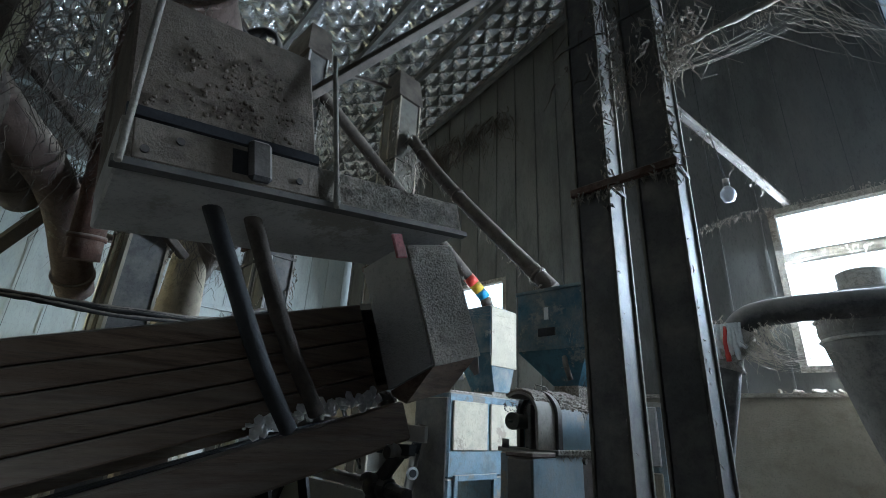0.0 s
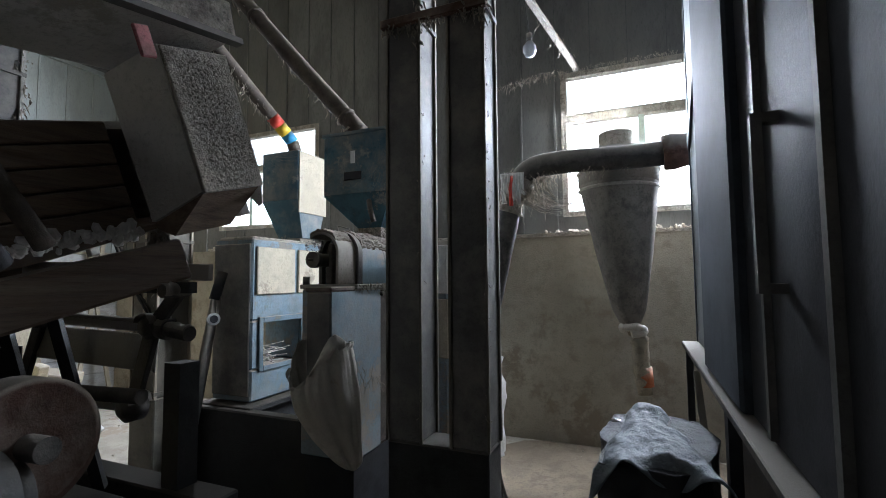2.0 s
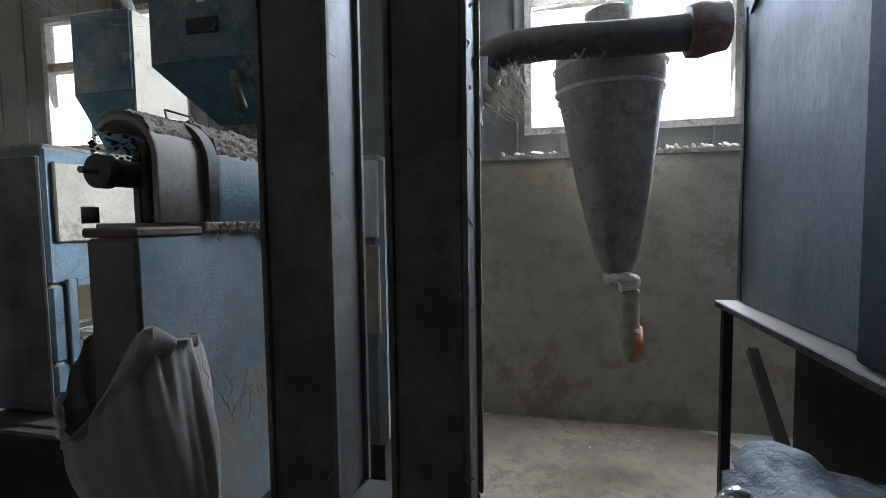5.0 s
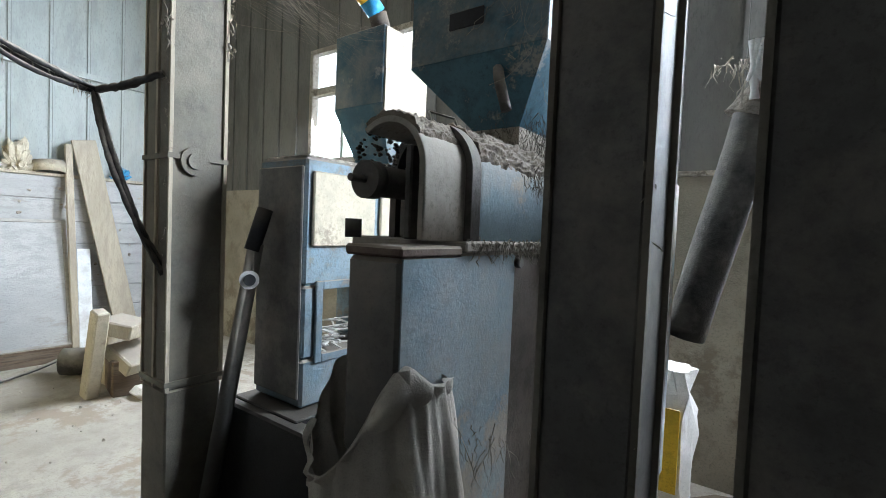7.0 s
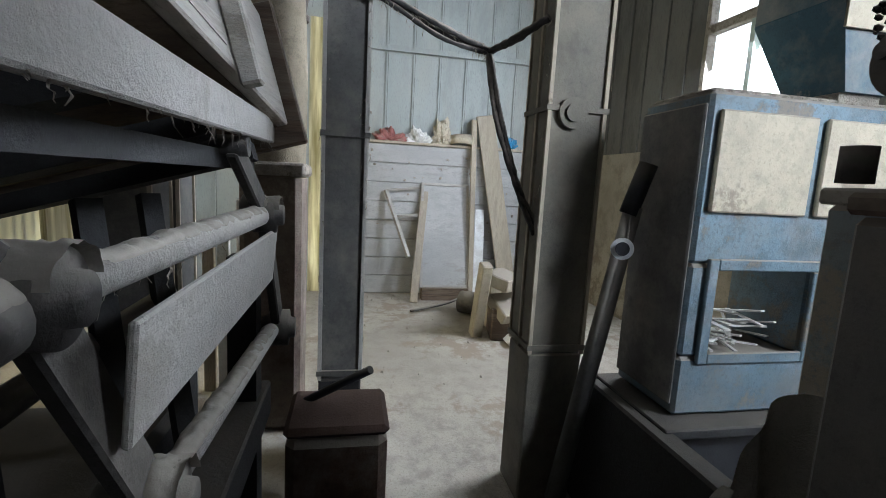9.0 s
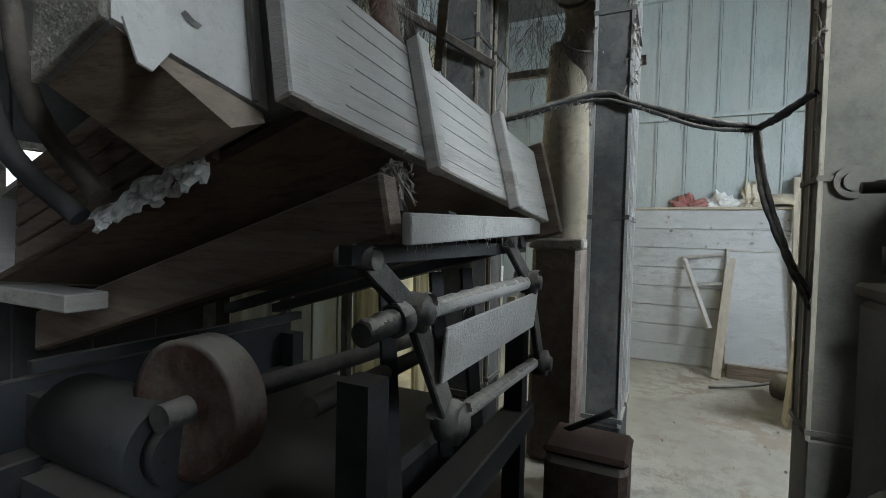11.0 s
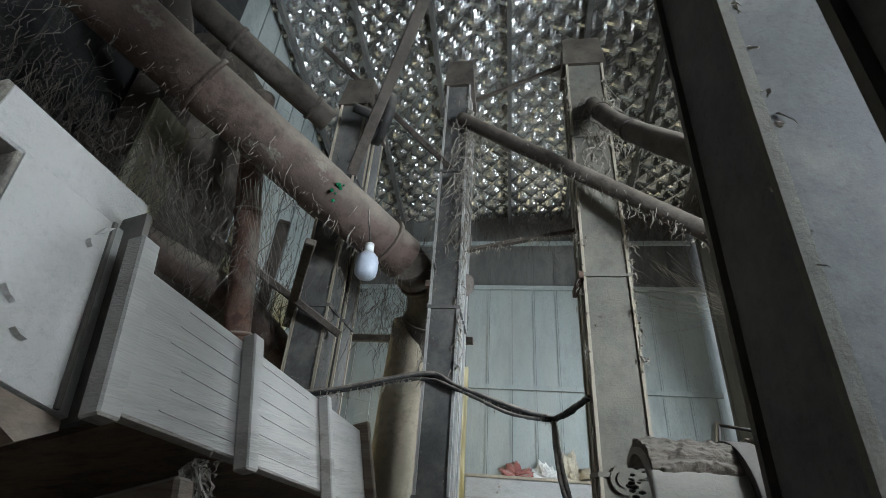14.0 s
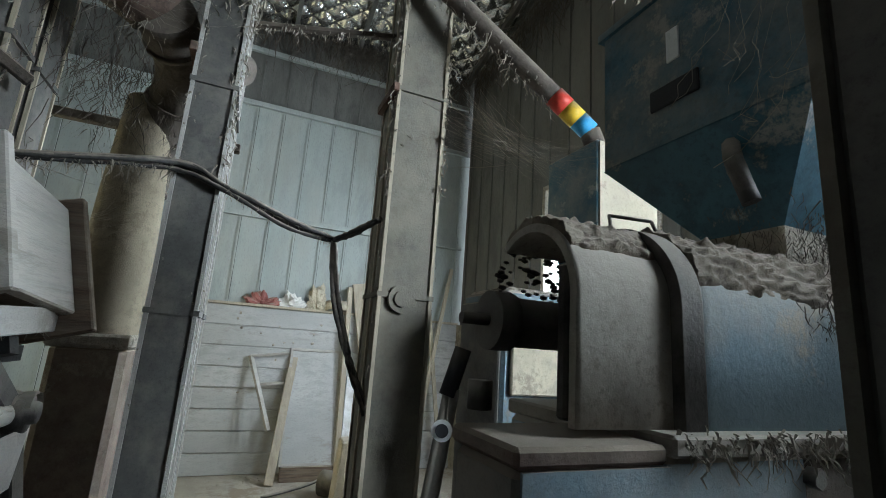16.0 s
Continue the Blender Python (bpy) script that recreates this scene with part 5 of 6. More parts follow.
# added black sheet: stands in for shade and hides the lit floor behind
part("under_shade_sheet", B(((-2.35, 0.06, 0.1), (-1.15, 0.09, 1.02)), bevel=0.004), M_BLACK, s, "black sheet added for the shade under the separator")
pm = pose(-1.28, 0.85, 1.08, 0, 90, 4)
bm = bmesh.new()
add_lathe(bm, [(0.0, -0.03), (0.135, -0.03), (0.145, -0.04), (0.155, -0.04), (0.148, -0.02), (0.155, -0.008), (0.148, 0.008), (0.155, 0.02), (0.148, 0.035), (0.155, 0.045), (0.14, 0.045), (0.0, 0.03)], 40, pm)
part("drive_pulley", bm, M_RUST, s, "rust-brown grooved drive pulley")
part("pulley_boss", T((pm @ Vector((0, 0, -0.06)), pm @ Vector((0, 0, 0.1)), 0.03)), M_IRON, s)
# legs and rails: shade of the underside put into their colour
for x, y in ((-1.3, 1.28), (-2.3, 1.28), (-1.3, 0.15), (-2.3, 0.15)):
    part("leg", B(((x - 0.035, y - 0.035, 0.0), (x + 0.035, y + 0.035, 1.2 if y > 1 else 0.98))), M_SOOT_SHADE, s)
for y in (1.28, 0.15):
    part("bed_rail", B(((-2.4, y - 0.05, 0.72), (-1.1, y + 0.05, 0.82)), bevel=0.006), M_SOOT_SHADE, s)
    part("foot_rail", B(((-2.4, y - 0.05, 0.0), (-1.1, y + 0.05, 0.10)), bevel=0.006), M_SOOT_SHADE, s)

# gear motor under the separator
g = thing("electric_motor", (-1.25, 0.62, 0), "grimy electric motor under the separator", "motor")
# motor coloured near black, as it sits in the separator's shade
part("casing", T(((-1.25, 0.42, 0.98), (-1.25, 0.80, 0.98), 0.11), seg=24), M_SOOT_SHADE, g)
part("end_cap", T(((-1.25, 0.80, 0.98), (-1.25, 0.84, 0.98), 0.075), seg=24), M_SOOT_SHADE, g)
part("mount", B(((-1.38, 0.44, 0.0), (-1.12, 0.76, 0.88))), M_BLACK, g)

# meal heap and motor housing near the passage
bx = thing("gearbox_housing", (-2.55, 1.45, 0), "rust-brown gearbox housing on the floor", "gearbox")
part("case", B(((-2.72, 1.36, 0.0), (-2.44, 1.68, 0.60)), bevel=0.03), M_RUST, bx)
part("lid", B(((-2.73, 1.355, 0.60), (-2.435, 1.685, 0.635)), bevel=0.02), M_RUSTDARK, bx)
part("handle", T(((-2.66, 1.40, 0.62), (-2.5, 1.62, 0.80), 0.014)), M_BLACK, bx)
bm = bmesh.new()
bmesh.ops.create_icosphere(bm, subdivisions=4, radius=1)
for v in bm.verts:
    n = 1 + 0.18 * noise.noise(v.co * 2.3) + 0.05 * noise.noise(v.co * 9)
    v.co = Vector((v.co.x * 0.44 * n - 1.92, v.co.y * 0.30 * n + 1.95, max(0, v.co.z * 0.36 * n)))
single("bran_heap", bm, M_DUSTY, "heap of brown bran on the floor", "heap", kind="stuff")

# ---- cables and lamps ----
def cable(points, r, label, strands=3, spread=0.016):
    c = thing("cable_bundle", points[0], label, "cable", "cable bundles")
    for k in range(strands):
        bm = bmesh.new()
        off = Vector((rnd.uniform(-1, 1), rnd.uniform(-1, 1), rnd.uniform(-1, 1))) * spread
        add_hose(bm, [Vector(p) + off * (0.4 + 0.6 * (i % 2)) for i, p in enumerate(points)], r, 6, 10, 0.5)
        part("cable", bm, M_CABLE, c)
    return c


cable([(-3.3, -0.35, 2.12), (-2.9, -0.1, 2.0), (-2.5, 0.25, 1.93), (-2.42, 0.6, 1.92), (-2.6, 1.02, 1.99), (-2.955, 1.43, 2.165), (-2.965, 1.63, 2.11), (-3.09, 1.92, 2.03), (-3.20, 2.14, 2.01)], 0.011, "bundle of black dusty cables slung between the elevators", 5, 0.02)
cable([(-3.20, 2.14, 2.01), (-3.0, 2.20, 2.03), (-2.88, 2.29, 2.08)], 0.013, "branch of the cable bundle", 2)
cable([(-3.20, 2.14, 2.01), (-3.05, 2.16, 1.7), (-2.98, 2.24, 1.42), (-2.92, 2.33, 1.2)], 0.012, "cable hanging down beside the elevator", 3)

b = thing("led_bulb", (-2.35, 1.23, 2.47), "white frosted lamp bulb hanging from a wire, unlit", "bulb")
bm = bmesh.new()
add_lathe(bm, [(0.0, 2.462), (0.034, 2.468), (0.050, 2.485), (0.054, 2.51), (0.054, 2.555), (0.047, 2.58), (0.03, 2.598), (0.022, 2.605)], 24, Matrix.Translation((-2.35, 1.23, 0)))
part("globe", bm, M_BULB, b)
part("cap", T(((-2.35, 1.23, 2.598), (-2.35, 1.23, 2.65), 0.022)), M_WHITE, b)
part("wire", T(((-2.35, 1.23, 2.65), (-2.33, 1.2, 2.84), 0.004), seg=6), M_CABLE, b)
b = thing("bulb", (-0.56, 3.15, 2.9), "small white bulb hanging on a thin wire, unlit", "bulb")
bm = bmesh.new()
add_lathe(bm, [(0.0, 2.89), (0.03, 2.90), (0.044, 2.935), (0.04, 2.965), (0.02, 2.995)], 20, Matrix.Translation((-0.56, 3.15, 0)))
part("globe", bm, M_BULB, b)
part("socket", T(((-0.56, 3.15, 2.99), (-0.56, 3.15, 3.05), 0.018)), M_STEEL, b)
part("wire", T(((-0.56, 3.15, 3.05), (-0.60, 3.1, 3.45), 0.003), seg=6), M_CABLE, b)

# ---- things along the west wall ----
def leaning_board(name, y0, y1, z, foot, thick, mat, label, tilt=0.0):
    bm = bmesh.new()
    h = math.hypot(z, foot)
    m = Matrix.Translation((X0 + 0.02 + foot, (y0 + y1) / 2, 0)) @ rot(0, -math.degrees(math.atan2(foot, z)), 0) @ rot(tilt, 0, 0)
    add_box(bm, (0, -(y1 - y0) / 2, 0), (thick, (y1 - y0) / 2, h), m, 0.004)
    return single(name, bm, mat, label, "board", "boards leaning on the wall")


leaning_board("timber_pole", 2.97, 3.03, 2.18, 0.30, 0.05, M_WOOD_PALE, "thin pale pole leaning on the wall")
leaning_board("timber_plank", 3.42, 3.64, 2.28, 0.22, 0.03, M_WOOD_PALE, "wide pale plank leaning on the wall", 10)
leaning_board("timber_plank", 3.02, 3.14, 1.09, 0.35, 0.03, M_WHITE, "short white plank leaning by the pole", -3)
leaning_board("timber_post", 2.24, 2.33, 1.30, 0.45, 0.04, M_WOOD_PALE, "narrow board leaning by the panel", -6)
p = thing("framed_panel", (X0 + 0.2, 2.7, 0), "dusty framed sheet panel leaning on the wall", "panel")
m = Matrix.Translation((X0 + 0.30, 2.68, 0.14)) @ rot(0, -12, 0)
part("sheet", B(((0, -0.28, 0.02), (0.01, 0.28, 1.25)), m=m), M_BOARD, p)
part("frame", B(((-0.005, -0.30, 0.0), (0.025, -0.27, 1.28)), ((-0.005, 0.27, 0.0), (0.025, 0.30, 1.28)), ((-0.005, -0.27, 1.25), (0.025, 0.27, 1.28)), ((-0.005, -0.27, 0.0), (0.025, 0.27, 0.03)), m=m), M_GREYWOOD, p)
part("foot_block", B(((X0 + 0.25, 2.4, 0.0), (X0 + 0.38, 2.96, 0.15))), M_WOOD, p)
p = thing("broken_frame", (X0 + 0.2, 2.1, 0.5), "broken timber frame leaning on the wall", "frame")
for a, b_ in (((X0 + 0.06, 1.95, 1.28), (X0 + 0.35, 2.22, 0.52)), ((X0 + 0.05, 1.95, 1.28), (X0 + 0.05, 2.36, 1.33)), ((X0 + 0.12, 2.08, 0.98), (X0 + 0.12, 2.34, 1.0))):
    bm = bmesh.new()
    add_bar(bm, a, b_, 0.05, 0.03)
    part("slat", bm, M_GREYWOOD, p)
bm = bmesh.new()
add_hose(bm, [(X0 + 0.9, 2.2, 0.02), (X0 + 0.75, 2.6, 0.06), (X0 + 0.6, 2.95, 0.14)], 0.015, 8, 6)
single("bent_rod", bm, M_IRON, "thin bent rod on the floor", "rod")
sc = thing("scrap_pile", (-5.2, 2.85, 0), "pile of old timber blocks and carton scraps", "scrap")
for lo, hi, rz, ry in (((-0.06, -0.08, 0), (0.06, 0.02, 0.74), 5, 14), ((-0.15, 0.05, 0.28), (0.15, 0.45, 0.40), 20, 30), ((-0.2, 0.1, 0), (0.15, 0.5, 0.30), -10, 0), ((-0.1, 0.0, 0.5), (0.2, 0.3, 0.62), 35, 10), ((-0.4, 0.2, 0), (-0.15, 0.6, 0.5), 15, 0)):
    part("block", B((lo, hi), bevel=0.012, m=pose(-5.15, 2.75, 0, 0, ry, rz)), rnd.choice((M_WOOD_PALE, M_CREAM, M_WOOD)), sc)
part("rag", B(((-4.95, 2.92, 0.0), (-4.75, 3.2, 0.09)), bevel=0.04), M_PAPER, sc)
part("roll", T(((-5.9, 2.75, 0.13), (-5.75, 2.95, 0.13), 0.12), seg=20), M_IRON, sc)
for k, (y, w_, h_, mt, nm, lb) in enumerate(((1.98, 0.30, 0.13, M_REDCLOTH, "cloth_bundle", "faded red and white cloth bundle on the ledge"), (2.33, 0.26, 0.14, M_PAPER, "rag", "crumpled white rag on the ledge"),
                                     (2.63, 0.25, 0.24, M_CREAM, "paper_scrap", "crumpled paper and packaging on the ledge"), (3.5, 0.2, 0.1, M_CYAN, "plastic_bag", "small blue plastic bag on the ledge"))):
    bm = bmesh.new()
    bmesh.ops.create_icosphere(bm, subdivisions=5, radius=1)
    for v in bm.verts:
        q = v.co + Vector((k * 3.7, k, 0))
        n = 0.75 + 0.9 * noise.noise(q * 1.7) + 0.75 * (0.5 - abs(noise.noise(q * 2.6))) - 0.3 * abs(noise.noise(q * 6))
        v.co = Vector((X0 + 0.0 + v.co.x * 0.06 * n, y + v.co.y * w_ / 2 * n, PLINTH + 0.03 + max(0, (v.co.z + 0.4) * h_ * 0.7 * n)))
    single(nm, bm, mt, lb, "clutter")
bm = bmesh.new()
add_lathe(bm, [(0.12, 0), (0.14, 0), (0.14, 0.11), (0.12, 0.11), (0.12, 0)], 28, pose(X0 + 0.02, 2.86, PLINTH + 0.035, 0, -8, 0))
single("tin_ring", bm, M_CREAM, "cream ring of rolled belt on the ledge", "belt")


# ---- dark clutter behind and above the separator ----
spout("dust_duct", [(-0.6, -0.7, 3.25), (-1.3, -0.45, 3.0), (-2.2, -0.2, 2.75), (-3.2, 0.1, 2.55)], 0.09, M_PIPE, "brown dusty duct running behind the separator", "duct")
spout("dust_duct", [(-2.55, 0.25, 3.9), (-2.6, 0.3, 3.3), (-2.7, 0.35, 2.8), (-2.8, 0.4, 2.2)], 0.075, M_RUST, "upright rusty duct by the rear elevator", "duct")
spout("dust_duct", [(-1.6, -0.3, 4.3), (-2.2, 0.2, 4.05), (-2.75, 0.65, 3.85)], 0.085, M_PIPE, "short brown duct to the rear elevator head", "duct")
spout("dust_duct", [(-3.3, 0.3, 3.6), (-3.5, 0.75, 3.3), (-3.6, 1.3, 3.05), (-3.4, 1.6, 2.9)], 0.08, M_PIPE, "dusty bent duct behind the elevators", "duct")
for a, b_, w_ in (((-2.3, -0.7, 3.4), (-3.0, 0.9, 2.4), 0.06), ((-3.3, 0.4, 2.55), (-2.2, 1.0, 2.58), 0.05), ((-3.6, 0.0, 2.2), (-2.7, 0.55, 3.0), 0.07), ((-1.2, -0.7, 2.6), (-3.3, -0.4, 2.5), 0.09), ((-4.2, 0.55, 2.75), (-4.2, 1.6, 2.75), 0.08)):
    bm = bmesh.new()
    add_bar(bm, a, b_, w_, w_ * 0.7, (0.1, 0.2, 1), 0.005)
    single("brace", bm, M_PIPE, "dust-furred diagonal steel brace under the roof", "brace", "braces")
for x, w_, z0, z1 in ((-3.55, 0.34, 0.0, 3.3), (-4.05, 0.26, 0.0, 3.0), (-2.45, 0.30, 0.0, 3.5)):
    bm = bmesh.new()
    add_box(bm, (x, -0.12 + 0.1 * math.sin(x * 9), z0), (x + w_, -0.09 + 0.1 * math.sin(x * 9), z1), None, 0.003)
    single("plastic_sheet", bm, M_YELLOWSHEET, "tall yellowed corrugated plastic sheet standing behind the ducts", "sheet", "yellowed sheets")
# invented bulky box: darkens this corner and covers the pale wall behind
c = thing("dark_clutter_box", (-2.75, -0.45, 0), "dark brown box added to fill in unidentified dark clutter", "chamber")
part("casing", B(((-3.15, -0.72, 2.35), (-2.45, -0.12, 4.5)), bevel=0.02), M_PIPE, c)
part("hopper", B(((-3.05, -0.66, 1.9), (-2.55, -0.18, 2.35)), bevel=0.02), M_DUCT, c)
for x, y in ((-3.12, -0.7), (-2.5, -0.7), (-3.12, -0.16), (-2.5, -0.16)):
    part("leg", B(((x, y, 0), (x + 0.05, y + 0.05, 2.35))), M_IRON, c)
bm = bmesh.new()
add_hose(bm, [(-2.5, -0.3, 3.7), (-2.2, -0.1, 3.75), (-1.7, 0.1, 3.95), (-1.0, 0.2, 4.3)], 0.10, 14, 6, 0.06)
part("inlet", bm, M_PIPE, c)
# white pales stacked in the light under the separator
st = thing("pale_slat_stack", (-3.9, 0.7, 0), "stack of pale upright slats in the daylight", "slats")
for k in range(7):
    part("slat", B(((-4.1 - 0.05 * (k % 2), 0.35 + 0.10 * k, 0.0), (-4.06 - 0.05 * (k % 2), 0.42 + 0.10 * k, 1.0 + 0.12 * (k % 3))), bevel=0.004), M_PAPER if k % 3 else M_WOOD_PALE, st)


# ---- cobwebs ----
def add_strand(bm, pts, r):
    prev = None
    for i, q in enumerate(pts):
        rr = r * (1 - 0.75 * i / (len(pts) - 1)) * rnd.uniform(0.6, 1.5)
        ring = [bm.verts.new(q + Vector((rr * math.cos(2.1 * k + i), rr * math.sin(2.1 * k + i), rr * 0.3 * (k - 1)))) for k in range(3)]
        if prev:
            for k in range(3):
                bm.faces.new((prev[k], prev[(k + 1) % 3], ring[(k + 1) % 3], ring[k]))
        prev = ring


def fringe(a, b, count, drop, r=0.0035, jitter=0.03, label="dusty cobweb strands hanging from the steel", mat=None):
    """Strands and lumps of webbed dust that hang along a line."""
    a, b = Vector(a), Vector(b)
    bm = bmesh.new()
    for _ in range(count):
        p = a.lerp(b, rnd.random()) + Vector((rnd.gauss(0, jitter), rnd.gauss(0, jitter), rnd.gauss(0, jitter * 0.7)))
        n = rnd.randint(3, 6)
        length = drop * rnd.random() ** 2 + 0.012
        d = Vector((rnd.gauss(0, 0.35), rnd.gauss(0, 0.35), -1)).normalized()
        pts = []
        for i in range(n):
            pts.append(p.copy())
            p = p + d * length / n + Vector((rnd.gauss(0, 1), rnd.gauss(0, 1), rnd.gauss(0, 0.5))) * length * 0.09
        add_strand(bm, pts, r * rnd.uniform(0.5, 1.6))
    return single("cobweb", bm, mat or M_WEB, label, "cobweb", "cobwebs", "stuff")


def sag(a, b, count, depth, r=0.002, spread=0.06):
    """Slack threads slung between two places."""
    a, b = Vector(a), Vector(b)
    bm = bmesh.new()
    for _ in range(count):
        o1, o2 = [Vector((rnd.gauss(0, spread), rnd.gauss(0, spread), rnd.gauss(0, spread))) for _ in "ab"]
        dep = depth * rnd.uniform(0.3, 1.4)
        pts = []
        for i in range(9):
            t = i / 8
            pts.append((a + o1).lerp(b + o2, t) + Vector((rnd.gauss(0, 0.008), rnd.gauss(0, 0.008), -dep * 4 * t * (1 - t))))
        add_strand(bm, pts, r * rnd.uniform(0.6, 1.6))
    return single("cobweb", bm, M_WEB, "slack dusty cobweb threads slung between parts", "cobweb", "cobwebs", "stuff")


# furred edges of the front elevator
for x in (-0.575, -0.905):
    fringe((x, 2.2, 2.6), (x, 2.22, 4.3), 330, 0.07, 0.005, 0.014)
    fringe((x, 2.2, 0.72), (x, 2.22, 2.6), 60, 0.03, 0.003, 0.008)
fringe((-1.1, 2.19, 2.70), (-0.55, 2.19, 2.70), 160, 0.08, 0.005, 0.015)
fringe((-0.85, 2.25, 3.3), (-0.45, 2.3, 3.6), 420, 0.35, 0.005, 0.09)
fringe((-0.75, 2.25, 3.42), (-0.42, 4.5, 3.36), 160, 0.10, 0.004, 0.025)
bm = bmesh.new()
add_hose(bm, [(-0.55, 2.3, 3.44), (-0.2, 2.4, 3.55), (0.1, 2.5, 3.62), (0.33, 2.6, 3.68)], 0.016, 7, 8, 1.2)
single("cobweb_roll", bm, M_WEB, "rolled dusty cobweb along a wire", "cobweb", kind="stuff")
fringe((-0.55, 2.3, 3.44), (0.33, 2.6, 3.68), 220, 0.12, 0.0018, 0.025)
sag((-0.6, 2.4, 3.42), (0.3, 2.6, 3.66), 14, 0.10, 0.001, 0.05)
sag((0.0, 2.5, 3.6), (0.3, 2.6, 3.2), 30, 0.02, 0.002, 0.07)
# edges of the passage elevators
for x, y, n in ((-2.86, 2.30, 200), (-2.86, 2.55, 240), (-3.0, 1.60, 300), (-3.0, 1.43, 160), (-3.0, 0.80, 160)):
    fringe((x, y, 2.2), (x, y, 4.3), n, 0.09, 0.005, 0.016)
    fringe((x, y, 0.7), (x, y, 2.2), n // 5, 0.03, 0.003, 0.008)
fringe((-3.05, 1.55, 3.0), (-2.95, 1.62, 4.1), 420, 0.30, 0.005, 0.05)
fringe((-2.9, 2.42, 3.4), (-2.8, 2.5, 4.0), 260, 0.30, 0.005, 0.06)
fringe((-3.3, 1.6, 3.12), (-3.0, 2.4, 3.12), 130, 0.08, 0.004, 0.02)
for y0_, y1_ in ((1.4, 3.0), (2.6, 4.4)):
    fringe((X0 + 0.08, y0_, 5.5), (X0 + 0.08, y1_, 5.5), 500, 0.9, 0.006, 0.05, "dark sooty web curtain under the eaves", M_WEBDARK)
fringe((-3.2, 4.45, 5.6), (-6.6, 4.45, 5.4), 700, 1.0, 0.006, 0.06, "dark sooty web curtain under the eaves", M_WEBDARK)
fringe((-0.9, 2.3, 3.5), (-0.6, 2.3, 4.6), 500, 0.4, 0.004, 0.12, "dark sooty webs about the elevator", M_WEBDARK)
# spouts
fringe((-2.84, 1.97, 3.60), (-2.57, 2.98, 2.72), 240, 0.10, 0.004, 0.03)
fringe((-2.45, 2.47, 3.42), (-1.50, 2.62, 2.31), 200, 0.09, 0.004, 0.03)
# large duct
fringe((-1.2, -0.1, 3.45), (-3.05, 1.22, 2.80), 420, 0.20, 0.002, 0.05)
fringe((-1.2, 0.0, 3.66), (-2.2, 0.65, 3.30), 260, 0.10, 0.0025, 0.05)
for a, b_, n, dr in (((-2.4, -0.2, 2.9), (-3.2, 0.6, 2.6), 600, 0.5), ((-1.6, -0.4, 3.2), (-2.6, 0.2, 2.9), 600, 0.5), ((-2.9, 0.3, 3.6), (-3.4, 1.3, 3.0), 500, 0.4), ((-3.2, 0.9, 2.75), (-3.9, 1.3, 2.7), 420, 0.35),
                     ((-1.4, 0.1, 2.9), (-2.4, 0.6, 2.6), 260, 0.3), ((-0.3, -0.5, 3.6), (-1.4, -0.2, 3.2), 300, 0.4)):
    fringe(a, b_, int(n * 2.2), dr * 0.8, 0.0022, 0.16, "thick dark cobweb mass hanging among the ducts", M_WEBDARK)
for a, b_ in (((-2.9, 1.0, 2.95), (-3.0, 1.5, 2.9)), ((-2.3, 0.6, 3.0), (-2.9, 0.5, 2.5)), ((-1.9, 0.3, 2.9), (-2.6, 0.2, 2.7)), ((-2.6, 0.9, 1.85), (-3.0, 1.3, 1.95)), ((-3.0, 1.6, 4.0), (-2.86, 2.3, 3.3)),
              ((-2.86, 2.55, 2.6), (-2.4, 3.2, 2.4)), ((-3.0, 2.8, 2.9), (-2.5, 3.1, 2.3)), ((-1.35, 2.5, 1.95), (-1.1, 2.3, 2.1)), ((-1.3, 2.6, 2.0), (-1.28, 2.9, 1.8))):
    sag(a, b_, 26 if a[0] < -1.5 else 14, 0.07, 0.0012 if a[0] < -1.5 else 0.0006, 0.06)
# windows and suction duct
fringe((-0.58, 4.52, 3.37), (0.8, 4.52, 3.37), 160, 0.16, 0.004, 0.012)
fringe((-0.58, 4.52, 2.92), (0.8, 4.52, 2.92), 130, 0.10, 0.004, 0.012)
fringe((-1.2, 4.50, 3.30), (-0.58, 4.50, 3.37), 140, 0.14, 0.004, 0.02)
fringe((-0.85, 3.58, 2.15), (-0.55, 3.58, 2.2), 200, 0.38, 0.004, 0.035)
sag((-0.75, 3.55, 2.12), (-0.35, 3.9, 2.05), 50, 0.08, 0.003, 0.05)
fringe((-0.3, 3.55, 2.2), (0.0, 3.6, 2.22), 60, 0.08, 0.003, 0.02)
fringe((-1.1, 4.45, 2.45), (-0.6, 4.45, 2.42), 110, 0.2, 0.004, 0.03)
# whitener, separator and cables
fringe((-1.272, 2.25, 1.43), (-1.27, 3.0, 1.43), 420, 0.06, 0.0022, 0.008)
fringe((-1.40, 2.62, 1.76), (-1.30, 2.95, 1.70), 1500, 0.07, 0.0008, 0.045, "brown web-bound dust over the drum end", M_WEBDARK)
fringe((-1.30, 2.60, 1.62), (-1.29, 2.95, 1.55), 900, 0.06, 0.0008, 0.03, "brown web-bound dust over the drum end", M_WEBDARK)
fringe((-1.285, 2.1, 1.04), (-1.284, 2.5, 0.9), 120, 0.12, 0.0012, 0.03)
fringe((-2.955, 1.43, 2.16), (-2.6, 1.02, 1.99), 160, 0.10, 0.003, 0.012)
fringe((-2.965, 1.63, 2.10), (-3.20, 2.14, 2.0), 160, 0.05, 0.003, 0.012)
fringe((-1.46, 1.30, 1.29), (-2.1, 1.345, 1.305), 40, 0.035, 0.0012, 0.006)
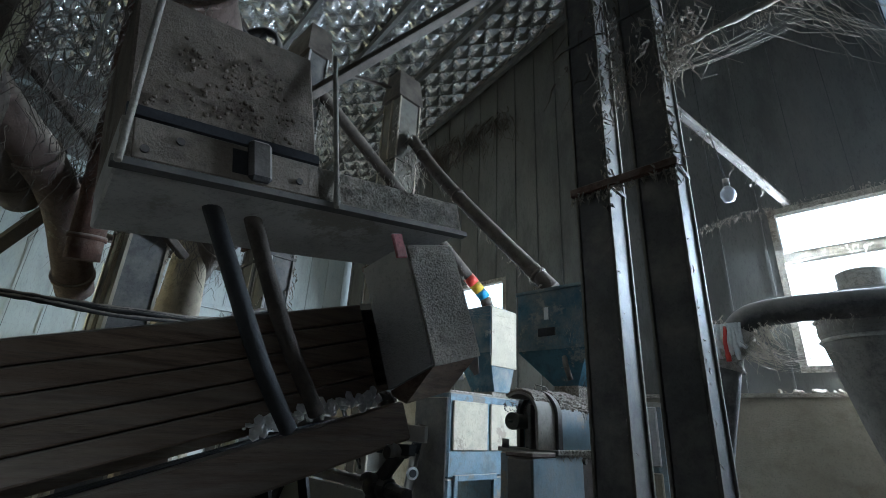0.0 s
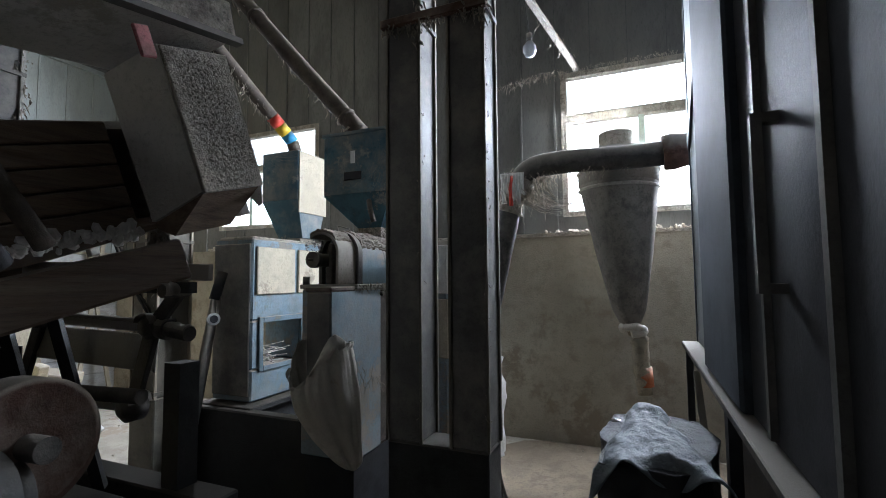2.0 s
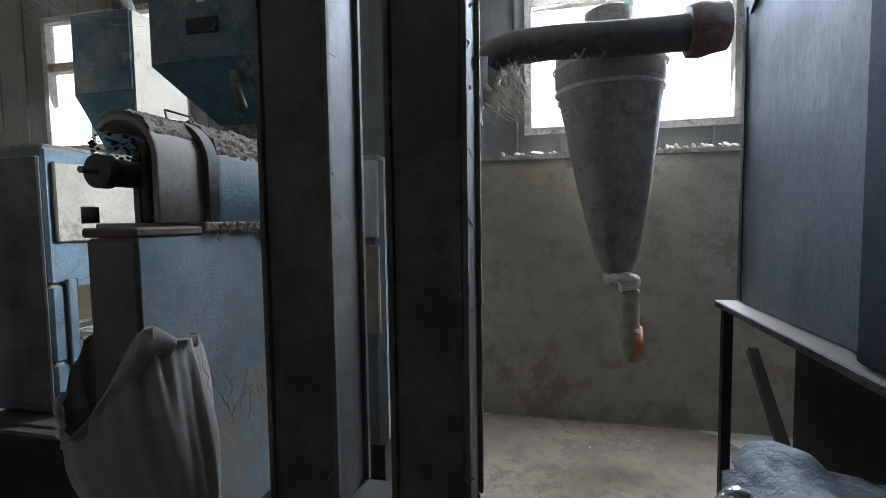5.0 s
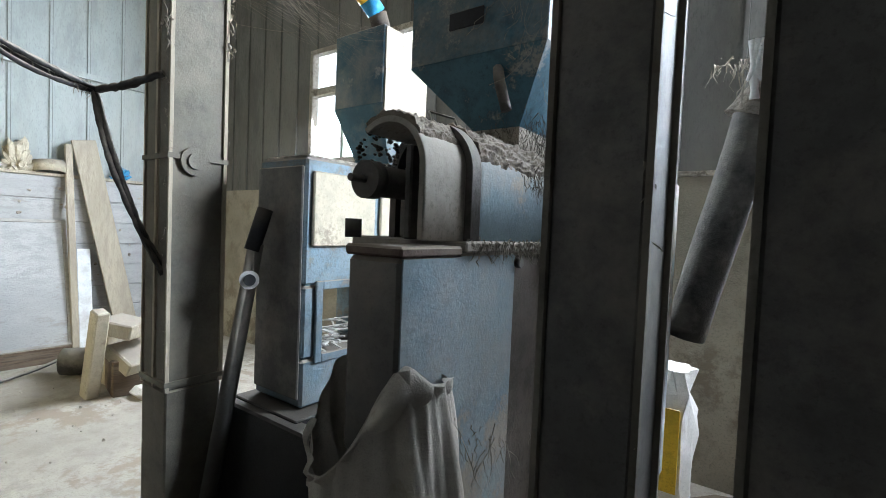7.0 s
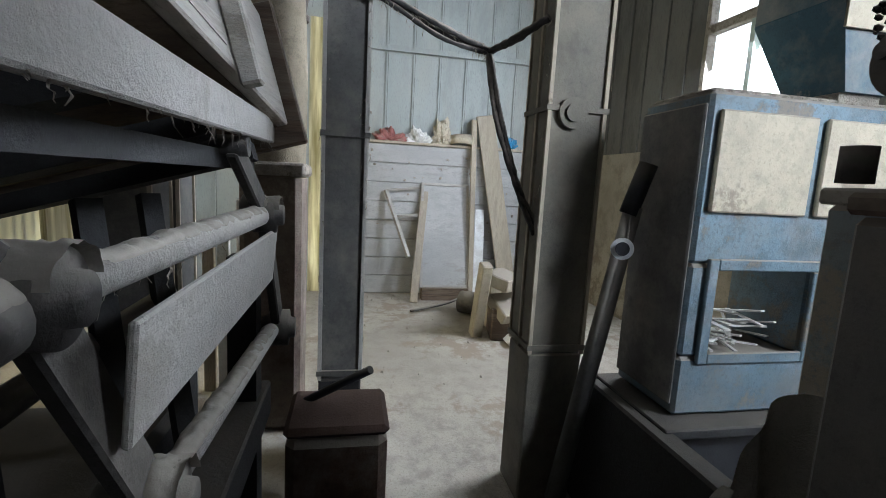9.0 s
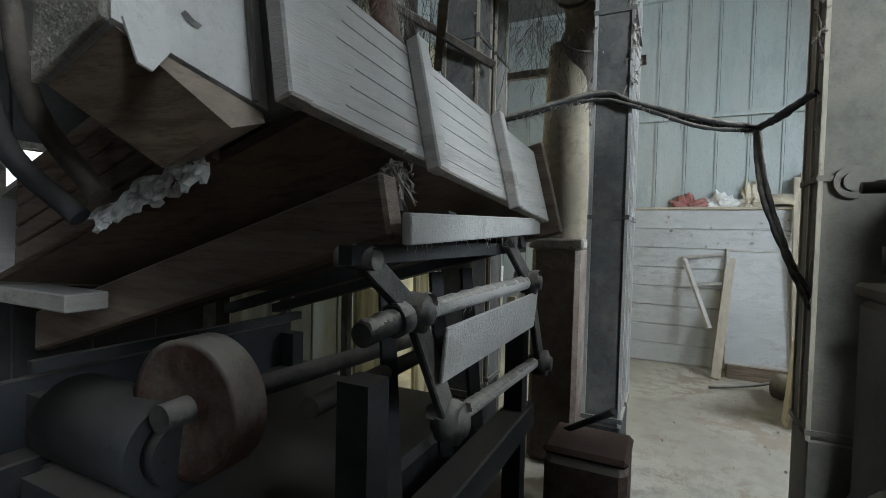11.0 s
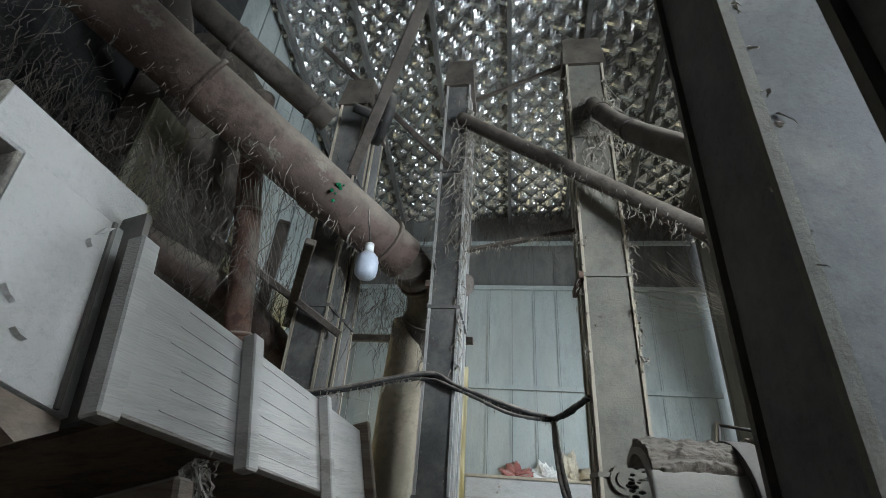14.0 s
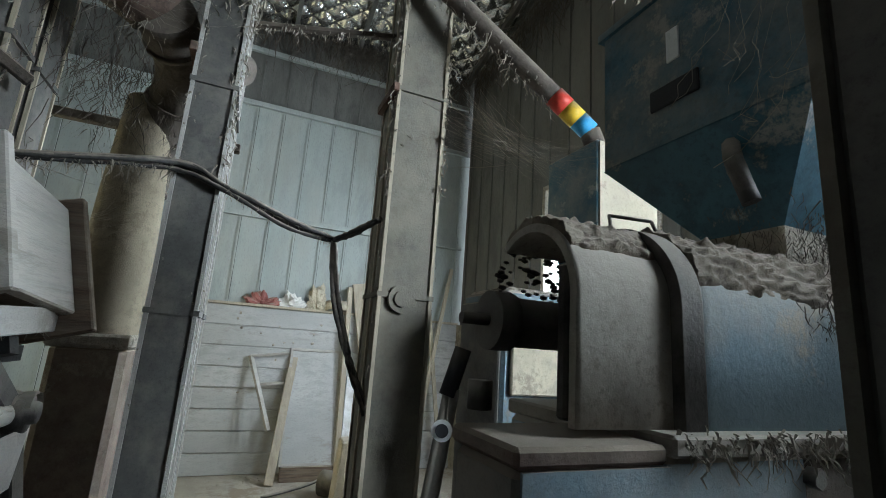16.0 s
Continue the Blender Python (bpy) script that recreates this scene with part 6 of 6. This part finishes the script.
fringe((-1.30, 1.372, 1.458), (-2.34, 1.338, 1.49), 40, 0.03, 0.0012, 0.004)
fringe((-1.42, 1.28, 1.62), (-1.40, 1.26, 1.6), 70, 0.10, 0.005, 0.012)

# ---- pieces of the setting ----
for i in range(8):
    bm = bmesh.new()
    add_box(bm, (X0 + 0.001, 1.36, i * 0.23 + 0.005), (X0 + 0.016 + 0.004 * (i % 3), Y1, i * 0.23 + 0.224), None, 0.004)
    ob = new("board", mesh_from("board", bm, M_BOARD))
    ob.parent = wall_w

bm = bmesh.new()
for k in range(150):
    x = rnd.uniform(-0.75, 1.0) if k < 90 else rnd.uniform(-4.9, -3.4)
    sz = rnd.uniform(0.006, 0.026)
    g_ = bmesh.ops.create_icosphere(bm, subdivisions=1, radius=sz, matrix=pose(x, Y1 + rnd.uniform(-0.03, 0.06), PLINTH + 0.03 + sz * 0.3, rnd.uniform(0, 90), rnd.uniform(0, 90), 0) @ Matrix.Diagonal((1.6, 1, 0.6, 1)))
single("rubble", bm, M_DRAB, "crumbled mortar and dust lumps on the sill", "rubble", kind="stuff")
bm = bmesh.new()
for k in range(260):
    sz = rnd.uniform(0.003, 0.011)
    x, y = rnd.choice(((rnd.uniform(-6.5, -3.4), rnd.uniform(1.7, 3.6)), (rnd.uniform(-0.5, 0.3), rnd.uniform(2.8, 4.4)), (rnd.uniform(-6.7, -6.3), rnd.uniform(1.4, 4.0))))
    bmesh.ops.create_icosphere(bm, subdivisions=1, radius=sz, matrix=pose(x, y, sz * 0.3, rnd.uniform(0, 90), rnd.uniform(0, 90), 0) @ Matrix.Diagonal((1.5, 1, 0.5, 1)))
single("floor_litter", bm, M_DUSTY, "small crumbs and dust lumps on the floor", "litter", kind="stuff")

for a_, b_ in (((-6.45, 3.85, 0.0), (-6.74, 4.38, 2.6)), ((-6.5, 4.3, 0.0), (-6.76, 4.05, 2.3))):
    bm = bmesh.new()
    add_bar(bm, a_, b_, 0.05, 0.03, (1, 0, 0.2), 0.003)
    single("timber_stick", bm, M_WOOD_PALE, "pale stick leaning in the corner", "stick", "sticks in the corner")
bm = bmesh.new()
for k in range(14):
    bmesh.ops.create_icosphere(bm, subdivisions=1, radius=rnd.uniform(0.006, 0.014), matrix=Matrix.Translation((-2.45 + rnd.gauss(0, 0.02), 0.95 + rnd.gauss(0, 0.02), 3.05 + rnd.gauss(0, 0.03))))
single("green_foil_scrap", bm, material("green_foil", (0.05, 0.35, 0.16), 0.25, metal=0.6, vary=0.3, bump=0.3), "scrap of glittering green foil on the duct", "scrap", kind="stuff")
# dents and streaks of dust on the hood and boards
for u_, w_, ln, tilt in ((-0.245, 0.135, 0.030, 40), (-0.20, 0.085, 0.026, 25), (-0.07, 0.205, 0.030, 80), (-0.13, 0.30, 0.016, 60), (-0.10, 0.345, 0.05, -50)):
    bm = bmesh.new()
    m_ = SEP @ Matrix.Translation((u_ * 0.8 - 0.02, 0.012, w_)) @ rot(0, tilt, 0)
    add_prism(bm, [(-ln / 2, 0.0), (0.0, 0.007), (ln / 2, 0.001), (0.0, -0.002)], -0.010, 0.001, m_)
    part("torn_dent", bm, M_GALV, hood)
for k in range(60):
    bm = bmesh.new()
    bmesh.ops.create_icosphere(bm, subdivisions=1, radius=1, matrix=Matrix.Translation((X0 + 0.02, rnd.uniform(1.7, 4.2), rnd.uniform(0.5, 1.8))) @ Matrix.Diagonal((0.008, rnd.uniform(0.008, 0.022), rnd.uniform(0.008, 0.022), 1)))
    ob = new("dust_blot", mesh_from("dust_blot", bm, M_DUSTY))
    ob.parent = wall_w
